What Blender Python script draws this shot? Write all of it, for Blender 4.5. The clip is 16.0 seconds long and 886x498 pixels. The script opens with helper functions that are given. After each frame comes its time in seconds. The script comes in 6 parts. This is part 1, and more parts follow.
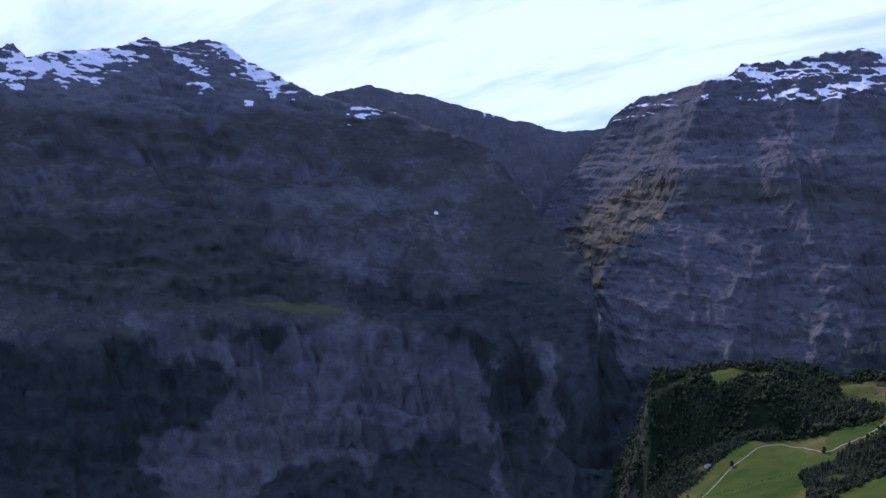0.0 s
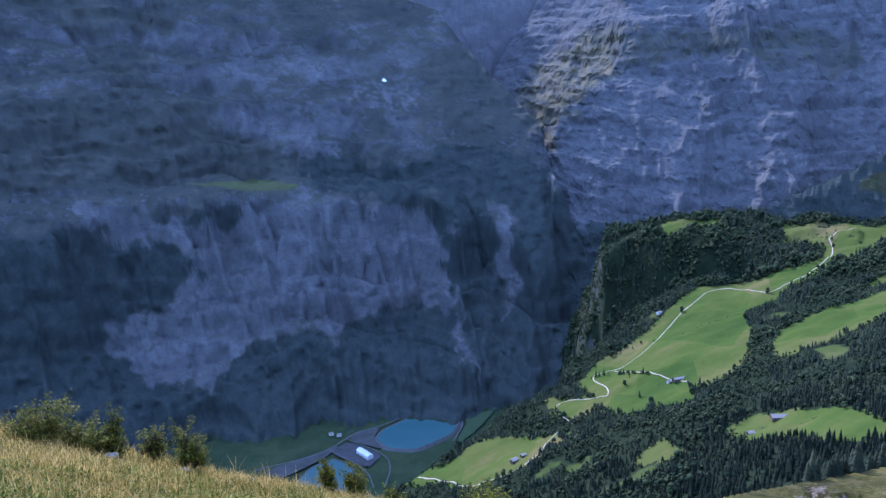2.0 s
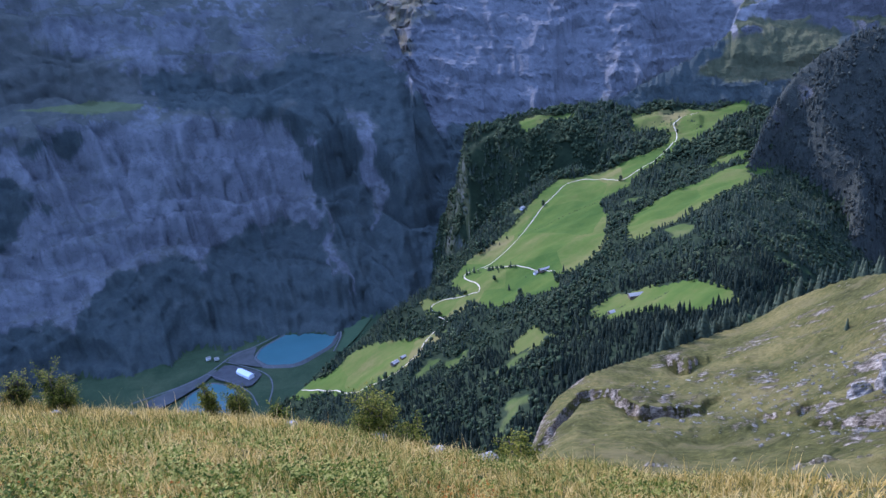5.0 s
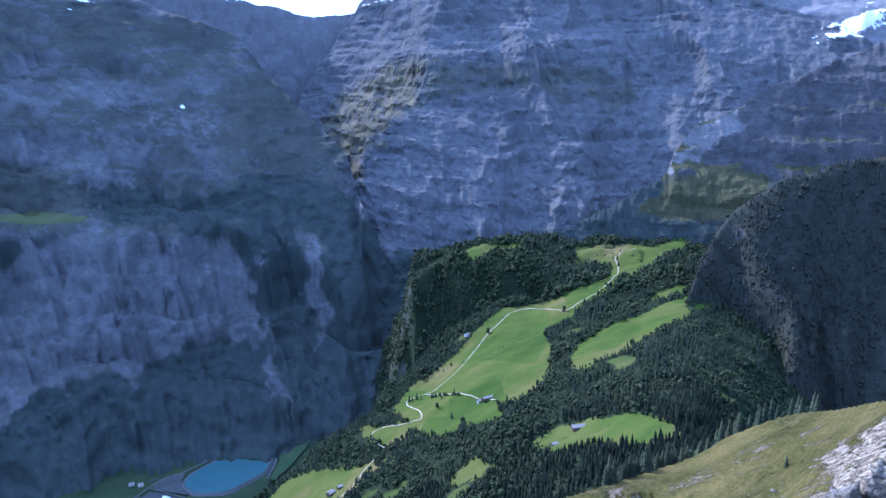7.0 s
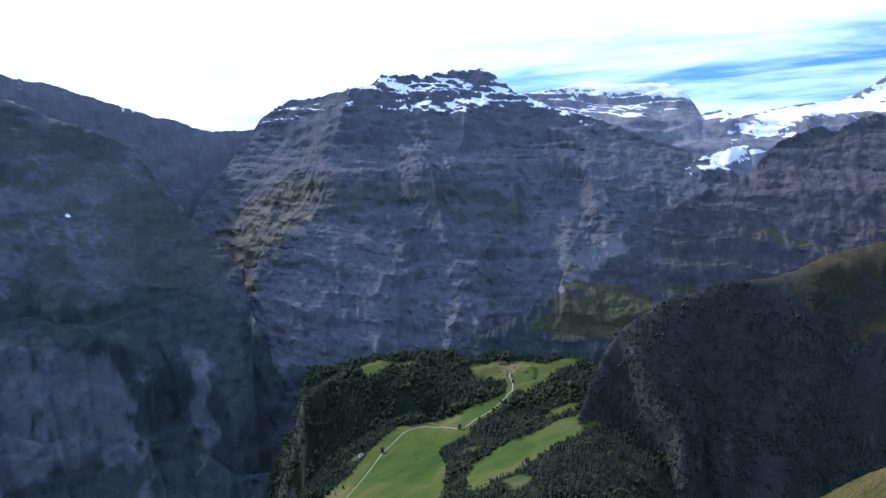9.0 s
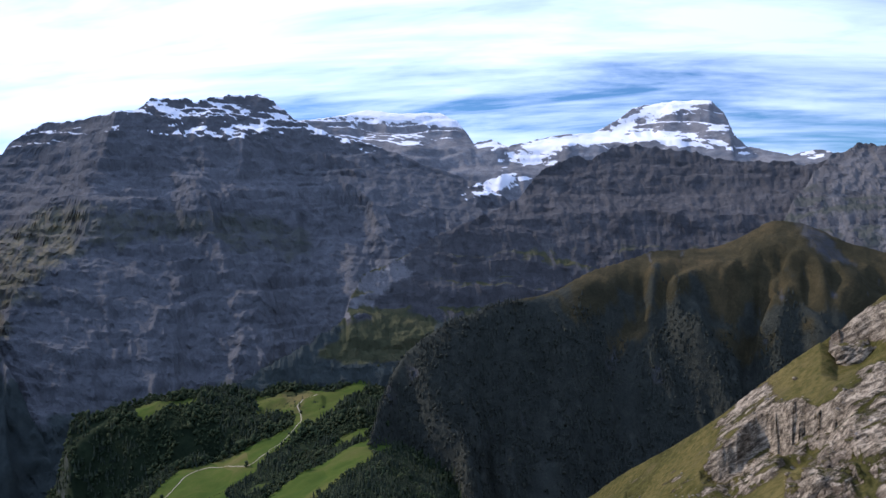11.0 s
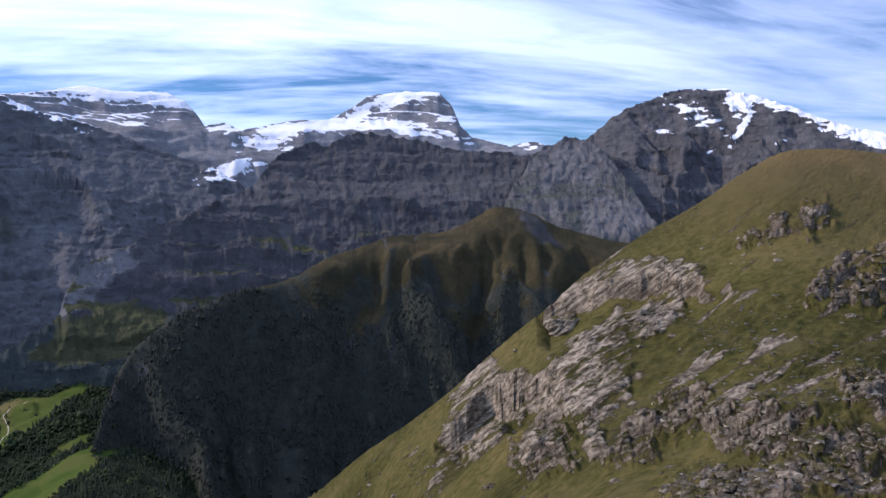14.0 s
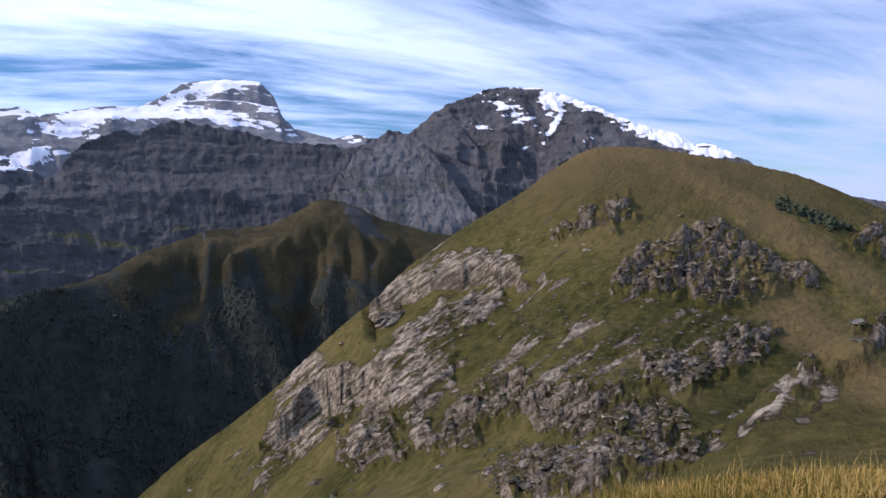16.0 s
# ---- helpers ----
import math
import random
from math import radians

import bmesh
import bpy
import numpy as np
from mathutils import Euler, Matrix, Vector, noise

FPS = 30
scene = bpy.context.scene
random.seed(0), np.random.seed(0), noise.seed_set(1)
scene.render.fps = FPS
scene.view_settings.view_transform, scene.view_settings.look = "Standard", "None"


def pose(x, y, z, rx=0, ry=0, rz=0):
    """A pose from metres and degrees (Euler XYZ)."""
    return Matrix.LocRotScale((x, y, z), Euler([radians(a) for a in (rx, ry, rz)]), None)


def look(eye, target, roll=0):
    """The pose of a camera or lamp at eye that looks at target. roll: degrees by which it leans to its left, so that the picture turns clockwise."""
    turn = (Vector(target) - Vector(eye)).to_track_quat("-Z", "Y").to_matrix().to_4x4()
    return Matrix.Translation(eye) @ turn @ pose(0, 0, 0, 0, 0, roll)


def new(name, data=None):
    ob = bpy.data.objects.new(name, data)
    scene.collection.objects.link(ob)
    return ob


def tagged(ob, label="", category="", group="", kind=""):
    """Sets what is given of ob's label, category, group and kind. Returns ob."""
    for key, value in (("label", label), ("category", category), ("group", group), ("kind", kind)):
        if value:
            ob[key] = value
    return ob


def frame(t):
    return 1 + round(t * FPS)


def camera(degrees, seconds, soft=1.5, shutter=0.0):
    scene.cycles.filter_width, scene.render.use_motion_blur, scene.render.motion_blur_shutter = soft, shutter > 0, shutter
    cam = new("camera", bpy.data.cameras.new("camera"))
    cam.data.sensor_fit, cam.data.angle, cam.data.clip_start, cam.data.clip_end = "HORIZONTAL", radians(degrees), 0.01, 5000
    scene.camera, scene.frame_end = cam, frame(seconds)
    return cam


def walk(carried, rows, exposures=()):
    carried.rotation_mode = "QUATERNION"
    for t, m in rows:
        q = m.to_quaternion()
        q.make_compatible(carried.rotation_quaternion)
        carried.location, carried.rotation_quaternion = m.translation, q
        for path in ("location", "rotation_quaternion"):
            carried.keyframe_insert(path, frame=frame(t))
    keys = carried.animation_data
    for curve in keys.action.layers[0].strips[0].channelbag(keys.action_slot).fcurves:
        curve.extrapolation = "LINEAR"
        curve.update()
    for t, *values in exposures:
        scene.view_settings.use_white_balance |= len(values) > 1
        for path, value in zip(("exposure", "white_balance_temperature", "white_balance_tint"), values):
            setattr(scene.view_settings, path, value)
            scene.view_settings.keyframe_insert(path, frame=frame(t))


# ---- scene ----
EYE = 1.65
cam = camera(59.3, 16.0)
PATH = [
    (0, pose(0, 0, EYE, 87.00, -0.00, 0.00)),
    (0.5, pose(0, 0, EYE, 84.87, 0.75, -1.88)),
    (1, pose(0, 0, EYE, 82.17, 1.35, -2.62)),
    (1.5, pose(0, 0, EYE, 79.91, 2.04, -2.86)),
    (2, pose(0, 0, EYE, 77.20, 2.92, -3.75)),
    (2.5, pose(0, 0, EYE, 74.87, 3.37, -4.80)),
    (3, pose(0, 0, EYE, 72.27, 3.70, -6.22)),
    (3.5, pose(0, 0, EYE, 70.09, 4.15, -7.84)),
    (3.7, pose(0, 0, EYE, 69.42, 4.34, -8.61)),
    (5.8, pose(0, 0, EYE, 71.61, 3.44, -17.19)),
    (6, pose(0, 0, EYE, 72.76, 2.99, -17.57)),
    (6.5, pose(0, 0, EYE, 75.50, 2.48, -18.09)),
    (7, pose(0, 0, EYE, 78.71, 1.72, -17.75)),
    (7.5, pose(0, 0, EYE, 81.38, 0.89, -18.61)),
    (8, pose(0, 0, EYE, 84.41, 0.33, -20.12)),
    (8.2, pose(0, 0, EYE, 85.57, 0.23, -20.93)),
    (10.3, pose(0, 0, EYE, 88.47, 0.93, -34.86)),
    (10.5, pose(0, 0, EYE, 88.70, 1.03, -36.73)),
    (11, pose(0, 0, EYE, 88.89, 1.32, -41.05)),
    (11.5, pose(0, 0, EYE, 88.58, 1.58, -43.57)),
    (12, pose(0, 0, EYE, 88.02, 1.68, -45.74)),
    (12.5, pose(0, 0, EYE, 87.82, 1.60, -47.85)),
    (13, pose(0, 0, EYE, 87.46, 1.98, -50.83)),
    (13.5, pose(0, 0, EYE, 87.31, 2.11, -55.68)),
    (14, pose(0, 0, EYE, 87.38, 1.66, -60.19)),
    (14.5, pose(0, 0, EYE, 87.41, 1.61, -63.89)),
    (15, pose(0, 0, EYE, 87.31, 1.90, -67.17)),
    (15.5, pose(0, 0, EYE, 86.99, 1.78, -69.96)),
    (16, pose(0, 0, EYE, 86.50, 1.61, -73.03)),
]
EXPOSURES = [(0, -0.65, 4750, 38), (0.5, -0.52, 4500, 33), (1, -0.08, 4250, 29), (1.5, 0.32, 4200, 27), (2.0, 0.58, 4200, 27), (3.5, 0.75, 4250, 30), (6.0, 0.70, 4250, 26), (6.5, 0.78, 4130, 23),
             (7.0, 0.80, 4130, 24), (7.5, 0.74, 4180, 24), (8.2, 0.46, 4350, 23), (10.3, -0.32, 4920, 22), (13, -0.38, 5050, 24), (16, -0.45, 5100, 26)]
walk(cam, PATH, EXPOSURES)

# ---------------------------------------------------------------- light
SUN_BEARING, SUN_HEIGHT = -23.0, 36.5
SUN, SKY, CLOUD = 4.8, 0.105, (14.6, 15.8, 17.4)


def build_light():
    world = bpy.data.worlds.new("alpine_sky")
    scene.world = world
    world.use_nodes = True
    nt = world.node_tree
    n, link = nt.nodes, nt.links.new
    n.clear()
    out, bg = n.new("ShaderNodeOutputWorld"), n.new("ShaderNodeBackground")
    sky = n.new("ShaderNodeTexSky")
    sky.sky_type, sky.sun_disc = "NISHITA", False
    sky.sun_elevation, sky.sun_rotation = radians(SUN_HEIGHT), radians(SUN_BEARING)
    sky.altitude, sky.air_density, sky.dust_density, sky.ozone_density = 2000, 1.1, 0.3, 1.2
    # high streaks of cirrus on a flat layer far above
    co, sep = n.new("ShaderNodeTexCoord"), n.new("ShaderNodeSeparateXYZ")
    link(co.outputs["Generated"], sep.inputs[0])
    up = math_node(nt, "ADD", math_node(nt, "MAXIMUM", sep.outputs["Z"], 0.0), 0.16)
    flat = n.new("ShaderNodeCombineXYZ")
    link(math_node(nt, "DIVIDE", sep.outputs["X"], up), flat.inputs[0])
    link(math_node(nt, "DIVIDE", sep.outputs["Y"], up), flat.inputs[1])
    mp = n.new("ShaderNodeMapping")
    mp.vector_type = "TEXTURE"
    mp.inputs["Rotation"].default_value = (0, 0, radians(130))
    mp.inputs["Scale"].default_value = (2.7, 1.0, 1.0)
    mp.inputs["Location"].default_value = (1.3, 0.4, 0)
    link(flat.outputs[0], mp.inputs[0])
    big = noise_node(nt, mp.outputs[0], 0.75, 9, 0.56, 1.0)
    fine = noise_node(nt, mp.outputs[0], 3.1, 6, 0.6, 0.6)
    both = math_node(nt, "ADD", math_node(nt, "MULTIPLY", big, 0.7), math_node(nt, "MULTIPLY", fine, 0.3))
    a, e = radians(SUN_BEARING), radians(SUN_HEIGHT)
    dot = n.new("ShaderNodeVectorMath")
    dot.operation = "DOT_PRODUCT"
    link(co.outputs["Generated"], dot.inputs[0])
    dot.inputs[1].default_value = (math.sin(a) * math.cos(e), math.cos(a) * math.cos(e), math.sin(e))
    # the layer is denser on the sun's side
    both = math_node(nt, "ADD", both, map_range(nt, dot.outputs["Value"], 0.55, 0.92, 0.0, 0.12))
    both = math_node(nt, "ADD", both, map_range(nt, sep.outputs["Z"], 0.22, 0.02, 0.0, 0.07))
    # thin cloud scatters the light forwards: bright towards the sun, dim away from it
    cover = ramp_node(nt, both, [(0.43, 0.0), (0.505, 0.5), (0.60, 1.0)])
    glare = map_range(nt, dot.outputs["Value"], -0.6, 0.55, 0.55, 1.0)
    bright = n.new("ShaderNodeVectorMath")
    bright.operation = "SCALE"
    bright.inputs[0].default_value = CLOUD
    link(glare, bright.inputs["Scale"])
    hue = n.new("ShaderNodeVectorMath")
    hue.operation = "MULTIPLY"
    link(sky.outputs[0], hue.inputs[0])
    hue.inputs[1].default_value = (0.80, 1.02, 1.06)
    clouds = mix_node(nt, cover, hue.outputs[0], bright.outputs[0])
    link(clouds, bg.inputs[0])
    bg.inputs[1].default_value = SKY
    link(bg.outputs[0], out.inputs[0])
    lamp = new("sun", bpy.data.lights.new("sun", "SUN"))
    lamp.data.energy, lamp.data.angle, lamp.data.color = SUN, radians(0.5), (1.0, 0.76, 0.47)
    a, e = radians(SUN_BEARING), radians(SUN_HEIGHT)
    toward = Vector((math.sin(a) * math.cos(e), math.cos(a) * math.cos(e), math.sin(e)))
    lamp.matrix_world = look(toward * 100, (0, 0, 0))


# ---------------------------------------------------------------- node helpers
def math_node(nt, op, a, b=None, clamp=False):
    m = nt.nodes.new("ShaderNodeMath")
    m.operation, m.use_clamp = op, clamp
    for socket, v in zip(m.inputs, (a, b)):
        if v is None:
            continue
        if isinstance(v, (int, float)):
            socket.default_value = v
        else:
            nt.links.new(v, socket)
    return m.outputs[0]


def noise_node(nt, vector, scale, detail=5, rough=0.55, warp=0.0):
    m = nt.nodes.new("ShaderNodeTexNoise")
    m.inputs["Scale"].default_value, m.inputs["Detail"].default_value = scale, detail
    m.inputs["Roughness"].default_value, m.inputs["Distortion"].default_value = rough, warp
    nt.links.new(vector, m.inputs["Vector"])
    return m.outputs["Fac"]


def ramp_node(nt, value, stops):
    """Stops of (place, grey) or (place, (r, g, b))."""
    m = nt.nodes.new("ShaderNodeValToRGB")
    els = m.color_ramp.elements
    while len(els) < len(stops):
        els.new(0.5)
    for el, (p, c) in zip(els, stops):
        el.position = p
        el.color = (c, c, c, 1) if isinstance(c, (int, float)) else (*c, 1)
    nt.links.new(value, m.inputs[0])
    return m.outputs[0]


def mix_node(nt, fac, a, b):
    m = nt.nodes.new("ShaderNodeMix")
    m.data_type = "RGBA"
    for socket, v in ((m.inputs[0], fac), (m.inputs[6], a), (m.inputs[7], b)):
        if isinstance(v, (int, float)):
            socket.default_value = v
        elif isinstance(v, tuple):
            socket.default_value = (*v, 1)
        else:
            nt.links.new(v, socket)
    return m.outputs[2]


def map_range(nt, value, lo, hi, a=0.0, b=1.0):
    m = nt.nodes.new("ShaderNodeMapRange")
    m.interpolation_type = "SMOOTHSTEP"
    for k, v in zip(("From Min", "From Max", "To Min", "To Max"), (lo, hi, a, b)):
        m.inputs[k].default_value = v
    nt.links.new(value, m.inputs["Value"])
    return m.outputs[0]


def stretched(nt, vector, scale):
    m = nt.nodes.new("ShaderNodeMapping")
    m.inputs["Scale"].default_value = scale
    nt.links.new(vector, m.inputs[0])
    return m.outputs[0]


def base_material(name, rough=0.9, gloss=0.04):
    mat = bpy.data.materials.new(name)
    mat.use_nodes = True
    nt = mat.node_tree
    bsdf = nt.nodes["Principled BSDF"]
    bsdf.inputs["Roughness"].default_value = rough
    bsdf.inputs["Specular IOR Level"].default_value = gloss
    return mat, nt, bsdf


def bump(nt, bsdf, height, strength, distance):
    b = nt.nodes.new("ShaderNodeBump")
    b.inputs["Strength"].default_value, b.inputs["Distance"].default_value = strength, distance
    nt.links.new(height, b.inputs["Height"])
    nt.links.new(b.outputs[0], bsdf.inputs["Normal"])


def attribute(nt, name):
    m = nt.nodes.new("ShaderNodeAttribute")
    m.attribute_name = name
    return m.outputs["Fac"]


def edged(nt, mask, ragged, amount=0.6, width=0.12):
    """A soft mask made crisp, its rim broken by noise."""
    v = math_node(nt, "ADD", mask, math_node(nt, "MULTIPLY", math_node(nt, "SUBTRACT", ragged, 0.5), amount))
    return map_range(nt, v, 0.5 - width, 0.5 + width)


# Default woods colours are lifted towards blue-grey: distance haze put into the green.
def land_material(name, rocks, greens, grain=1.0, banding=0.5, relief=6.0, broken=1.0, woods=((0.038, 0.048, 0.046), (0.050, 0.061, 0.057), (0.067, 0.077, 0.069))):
    """Fissured rock, paler in places, with turf, turf coloured as sunlit, woods and snow, each where its mask on the
    land says.
    """
    mat, nt, bsdf = base_material(name, 0.93)
    n, link = nt.nodes, nt.links.new
    pos = n.new("ShaderNodeNewGeometry").outputs["Position"]
    coarse = noise_node(nt, pos, 0.0045 / grain, 8, 0.6, 0.8)
    medium = noise_node(nt, pos, 0.021 / grain, 9, 0.68, 0.4)
    fine = noise_node(nt, pos, 0.11 / grain, 6, 0.7)
    down = noise_node(nt, stretched(nt, pos, (0.022 / grain, 0.022 / grain, 0.006 / grain)), 1.0, 8, 0.66, 0.7)
    beds = noise_node(nt, stretched(nt, pos, (0.0045 / grain, 0.0045 / grain, 0.024 / grain)), 1.0, 8, 0.68, 1.3)
    layered = math_node(nt, "ADD", math_node(nt, "MULTIPLY", beds, banding), math_node(nt, "MULTIPLY", down, 1 - banding))
    v = math_node(nt, "ADD", math_node(nt, "MULTIPLY", layered, 0.5), math_node(nt, "ADD", math_node(nt, "MULTIPLY", medium, 0.3), math_node(nt, "MULTIPLY", coarse, 0.2)))
    stone = ramp_node(nt, v, [(0.40, rocks[0]), (0.5, rocks[1]), (0.61, rocks[2])])
    # paler rock; on the wall's left end it stands in for sunlight
    fresh = ramp_node(nt, v, [(0.38, rocks[1]), (0.49, tuple(c * 0.86 * broken for c in rocks[2])), (0.62, tuple(c * 1.12 * broken for c in rocks[2]))])
    stone = mix_node(nt, edged(nt, attribute(nt, "pale"), mixed_grain(nt, layered, mixed_grain(nt, medium, fine)), 3.4, 0.3), stone, fresh)
    # open joints
    joint = math_node(nt, "ABSOLUTE", math_node(nt, "SUBTRACT", medium, 0.5))
    stone = mix_node(nt, map_range(nt, joint, 0.0, 0.025, 0.4, 0.0), stone, tuple(c * 0.6 for c in rocks[0]))
    turf = ramp_node(nt, math_node(nt, "ADD", math_node(nt, "MULTIPLY", coarse, 0.5), math_node(nt, "MULTIPLY", mixed_grain(nt, medium, fine), 0.5)),
                     [(0.38, greens[0]), (0.5, greens[1]), (0.61, greens[2])])
    # sunlight on the west shelf, put into the turf's colour
    turf = mix_node(nt, edged(nt, attribute(nt, "alp"), medium, 0.7, 0.2), turf, (0.095, 0.11, 0.05))
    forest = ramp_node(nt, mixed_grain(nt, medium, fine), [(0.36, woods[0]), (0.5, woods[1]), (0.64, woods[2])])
    ragged = mixed_grain(nt, layered, mixed_grain(nt, medium, fine))
    colour = mix_node(nt, edged(nt, attribute(nt, "green"), ragged, 2.6, 0.3), stone, turf)
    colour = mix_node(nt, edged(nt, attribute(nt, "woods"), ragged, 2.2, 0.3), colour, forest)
    colour = mix_node(nt, edged(nt, attribute(nt, "snow"), mixed_grain(nt, beds, fine), 1.1, 0.06), colour, (0.86, 0.88, 0.92))
    link(colour, bsdf.inputs["Base Color"])
    bump(nt, bsdf, math_node(nt, "ADD", mixed_grain(nt, medium, fine), math_node(nt, "MULTIPLY", layered, 0.5)), 1.0, relief * 1.4)
    return mat


def mixed_grain(nt, a, b):
    return math_node(nt, "ADD", math_node(nt, "MULTIPLY", a, 0.6), math_node(nt, "MULTIPLY", b, 0.4))


def hill_material(name, rocky=0.0):
    """Alpine turf, dry and brown on the crest, broken by slanting ribs of pale limestone."""
    mat, nt, bsdf = base_material(name, 0.92)
    n, link = nt.nodes, nt.links.new
    geo = n.new("ShaderNodeNewGeometry")
    pos = geo.outputs["Position"]
    sp, sn = n.new("ShaderNodeSeparateXYZ"), n.new("ShaderNodeSeparateXYZ")
    link(pos, sp.inputs[0])
    link(geo.outputs["Normal"], sn.inputs[0])
    tilt = n.new("ShaderNodeMapping")
    tilt.inputs["Rotation"].default_value = (radians(38), 0, 0)
    link(pos, tilt.inputs[0])
    ribs = noise_node(nt, stretched(nt, tilt.outputs[0], (0.10, 0.045, 0.55)), 1.0, 7, 0.62, 0.35)
    field = noise_node(nt, pos, 0.022, 5, 0.55)
    tuft = noise_node(nt, pos, 0.42, 8, 0.76)
    grain = noise_node(nt, pos, 2.2, 6, 0.7)
    crack = noise_node(nt, stretched(nt, tilt.outputs[0], (0.32, 0.24, 0.95)), 1.0, 6, 0.7, 0.3)
    dry = map_range(nt, math_node(nt, "ADD", sp.outputs["Z"], math_node(nt, "MULTIPLY", field, 26.0)), -4, 34, 0.0, 0.95)
    turf = ramp_node(nt, math_node(nt, "ADD", math_node(nt, "MULTIPLY", tuft, 0.55), math_node(nt, "MULTIPLY", field, 0.45)),
                     [(0.38, (0.027, 0.029, 0.007)), (0.5, (0.074, 0.069, 0.018)), (0.61, (0.145, 0.118, 0.038))])
    turf = mix_node(nt, dry, turf, (0.138, 0.106, 0.044))
    straw = math_node(nt, "MULTIPLY", attribute(nt, "dry"), map_range(nt, tuft, 0.3, 0.6, 0.35, 1.0))
    turf = mix_node(nt, straw, turf, (0.165, 0.120, 0.048))
    turf = mix_node(nt, map_range(nt, noise_node(nt, pos, 0.07, 6, 0.65), 0.5, 0.68, 0.0, 0.6), turf, (0.120, 0.098, 0.040))
    stone = ramp_node(nt, math_node(nt, "ADD", math_node(nt, "MULTIPLY", crack, 0.65), math_node(nt, "MULTIPLY", grain, 0.35)),
                      [(0.39, (0.040, 0.033, 0.024)), (0.48, (0.150, 0.125, 0.087)), (0.59, (0.46, 0.395, 0.285))] if rocky < 0.3 else
                      [(0.36, (0.07, 0.062, 0.055)), (0.48, (0.17, 0.155, 0.13)), (0.62, (0.36, 0.335, 0.285))])
    if not rocky:
        stone = mix_node(nt, attribute(nt, "pale"), mix_node(nt, 0.5, stone, (0.085, 0.066, 0.045)), stone)
    rag = math_node(nt, "ADD", math_node(nt, "MULTIPLY", ribs, 0.6), math_node(nt, "MULTIPLY", tuft, 0.4))
    cover = edged(nt, attribute(nt, "rock"), rag, 2.5, 0.09) if not rocky else edged(nt, math_node(nt, "SUBTRACT", 1.25, math_node(nt, "MULTIPLY", sn.outputs["Z"], 0.8)), rag, 1.2, 0.1)
    link(mix_node(nt, cover, turf, stone), bsdf.inputs["Base Color"])
    relief = math_node(nt, "ADD", math_node(nt, "MULTIPLY", crack, 0.9), math_node(nt, "MULTIPLY", tuft, 0.4))
    bump(nt, bsdf, math_node(nt, "ADD", relief, math_node(nt, "MULTIPLY", cover, 0.35)), 1.0, 1.2)
    return mat


build_light()
# ---------------------------------------------------------------- shape of the land
# Plan in polar form round the lookout: bearing in degrees to the right of +y, distance in metres.
PERM = np.random.RandomState(7).permutation(512)
PERM = np.concatenate([PERM, PERM])
SPIN = np.random.RandomState(8).uniform(0, 2 * np.pi, 512)


def perlin(x, y):
    xi, yi = np.floor(x).astype(np.int64), np.floor(y).astype(np.int64)
    fx, fy = x - xi, y - yi

    def corner(i, j):
        a = SPIN[PERM[(PERM[(xi + i) & 511] + ((yi + j) & 511)) & 511]]
        return np.cos(a) * (fx - i) + np.sin(a) * (fy - j)
    u, v = fx * fx * fx * (fx * (fx * 6 - 15) + 10), fy * fy * fy * (fy * (fy * 6 - 15) + 10)
    top = corner(0, 0) * (1 - u) + corner(1, 0) * u
    return 1.5 * (top * (1 - v) + (corner(0, 1) * (1 - u) + corner(1, 1) * u) * v)


def fractal(x, y, octaves=5, gain=0.5):
    total, amp = 0 * x, 1.0
    for n in range(octaves):
        total = total + amp * perlin(x + 17.3 * n, y - 9.1 * n)
        x, y, amp = x * 2.03, y * 2.03, amp * gain
    return total


def ridged(x, y, octaves=4, gain=0.5):
    total, amp = 0 * x, 1.0
    for n in range(octaves):
        total = total + amp * (1 - 2 * np.abs(perlin(x + 31.7 * n, y + 11.9 * n)))
        x, y, amp = x * 2.1, y * 2.1, amp * gain
    return total


def track(a, points, column):
    return np.interp(a, [p[0] for p in points], [p[column] for p in points])


def smooth(lo, hi, x):
    t = np.clip((x - lo) / (hi - lo), 0, 1)
    return t * t * (3 - 2 * t)


def tan(e):
    return np.tan(np.radians(e))


# crest lines: bearing, rise above the level of the eye in degrees
WEST_CREST = [(-60, 9), (-40, 10), (-29.4, 10.1), (-28.6, 10.4), (-27.9, 9.6), (-25.2, 10.3), (-22.2, 10.7), (-20.7, 11.5), (-19.5, 11), (-16.5, 11.5),
              (-15.4, 11.3), (-13.9, 10.3), (-11.5, 9.1), (-8.6, 7.9), (-3.5, 6.9), (0.7, 5.3), (3.6, 4.3), (6, 0.8), (8.9, -2.1), (10.6, -4.1), (11.4, -7.2), (13, -11.5), (15, -16), (18, -23)]
WEST_FACE = [(2480, -1110), (2560, -1060), (2850, -850), (2960, -640), (3050, -405), (3190, -375), (3400, -190), (3480, -120), (3800, 140), (4150, 520), (4600, 960)]
BACK_CREST = [(-14, 6), (-8.6, 8.1), (-5.5, 8.9), (-3.9, 8.5), (-1, 8.1), (3.1, 6.9), (7.2, 5.9), (8.9, 5.4), (11.3, 5.7), (13, 5.5), (16, 4)]
BACK_FACE = [(4640, -500), (4860, 790)]
MIDDLE_CREST = [(5.5, -7), (7, -1.5), (7.7, 0.4), (8.5, 1.6), (10.9, 4.6), (12.1, 6.4), (13.2, 7.3), (14.2, 7.9), (15.9, 8), (17.6, 8.4), (19.9, 9), (20.7, 9.7), (23.1, 9.7),
                (23.6, 9.5), (25.3, 10), (28.1, 10.1), (29.6, 9.3), (30.4, 8.5), (33, 7.4), (36, 6.6), (40, 5), (44, 3.6), (48, 1), (50, -4)]
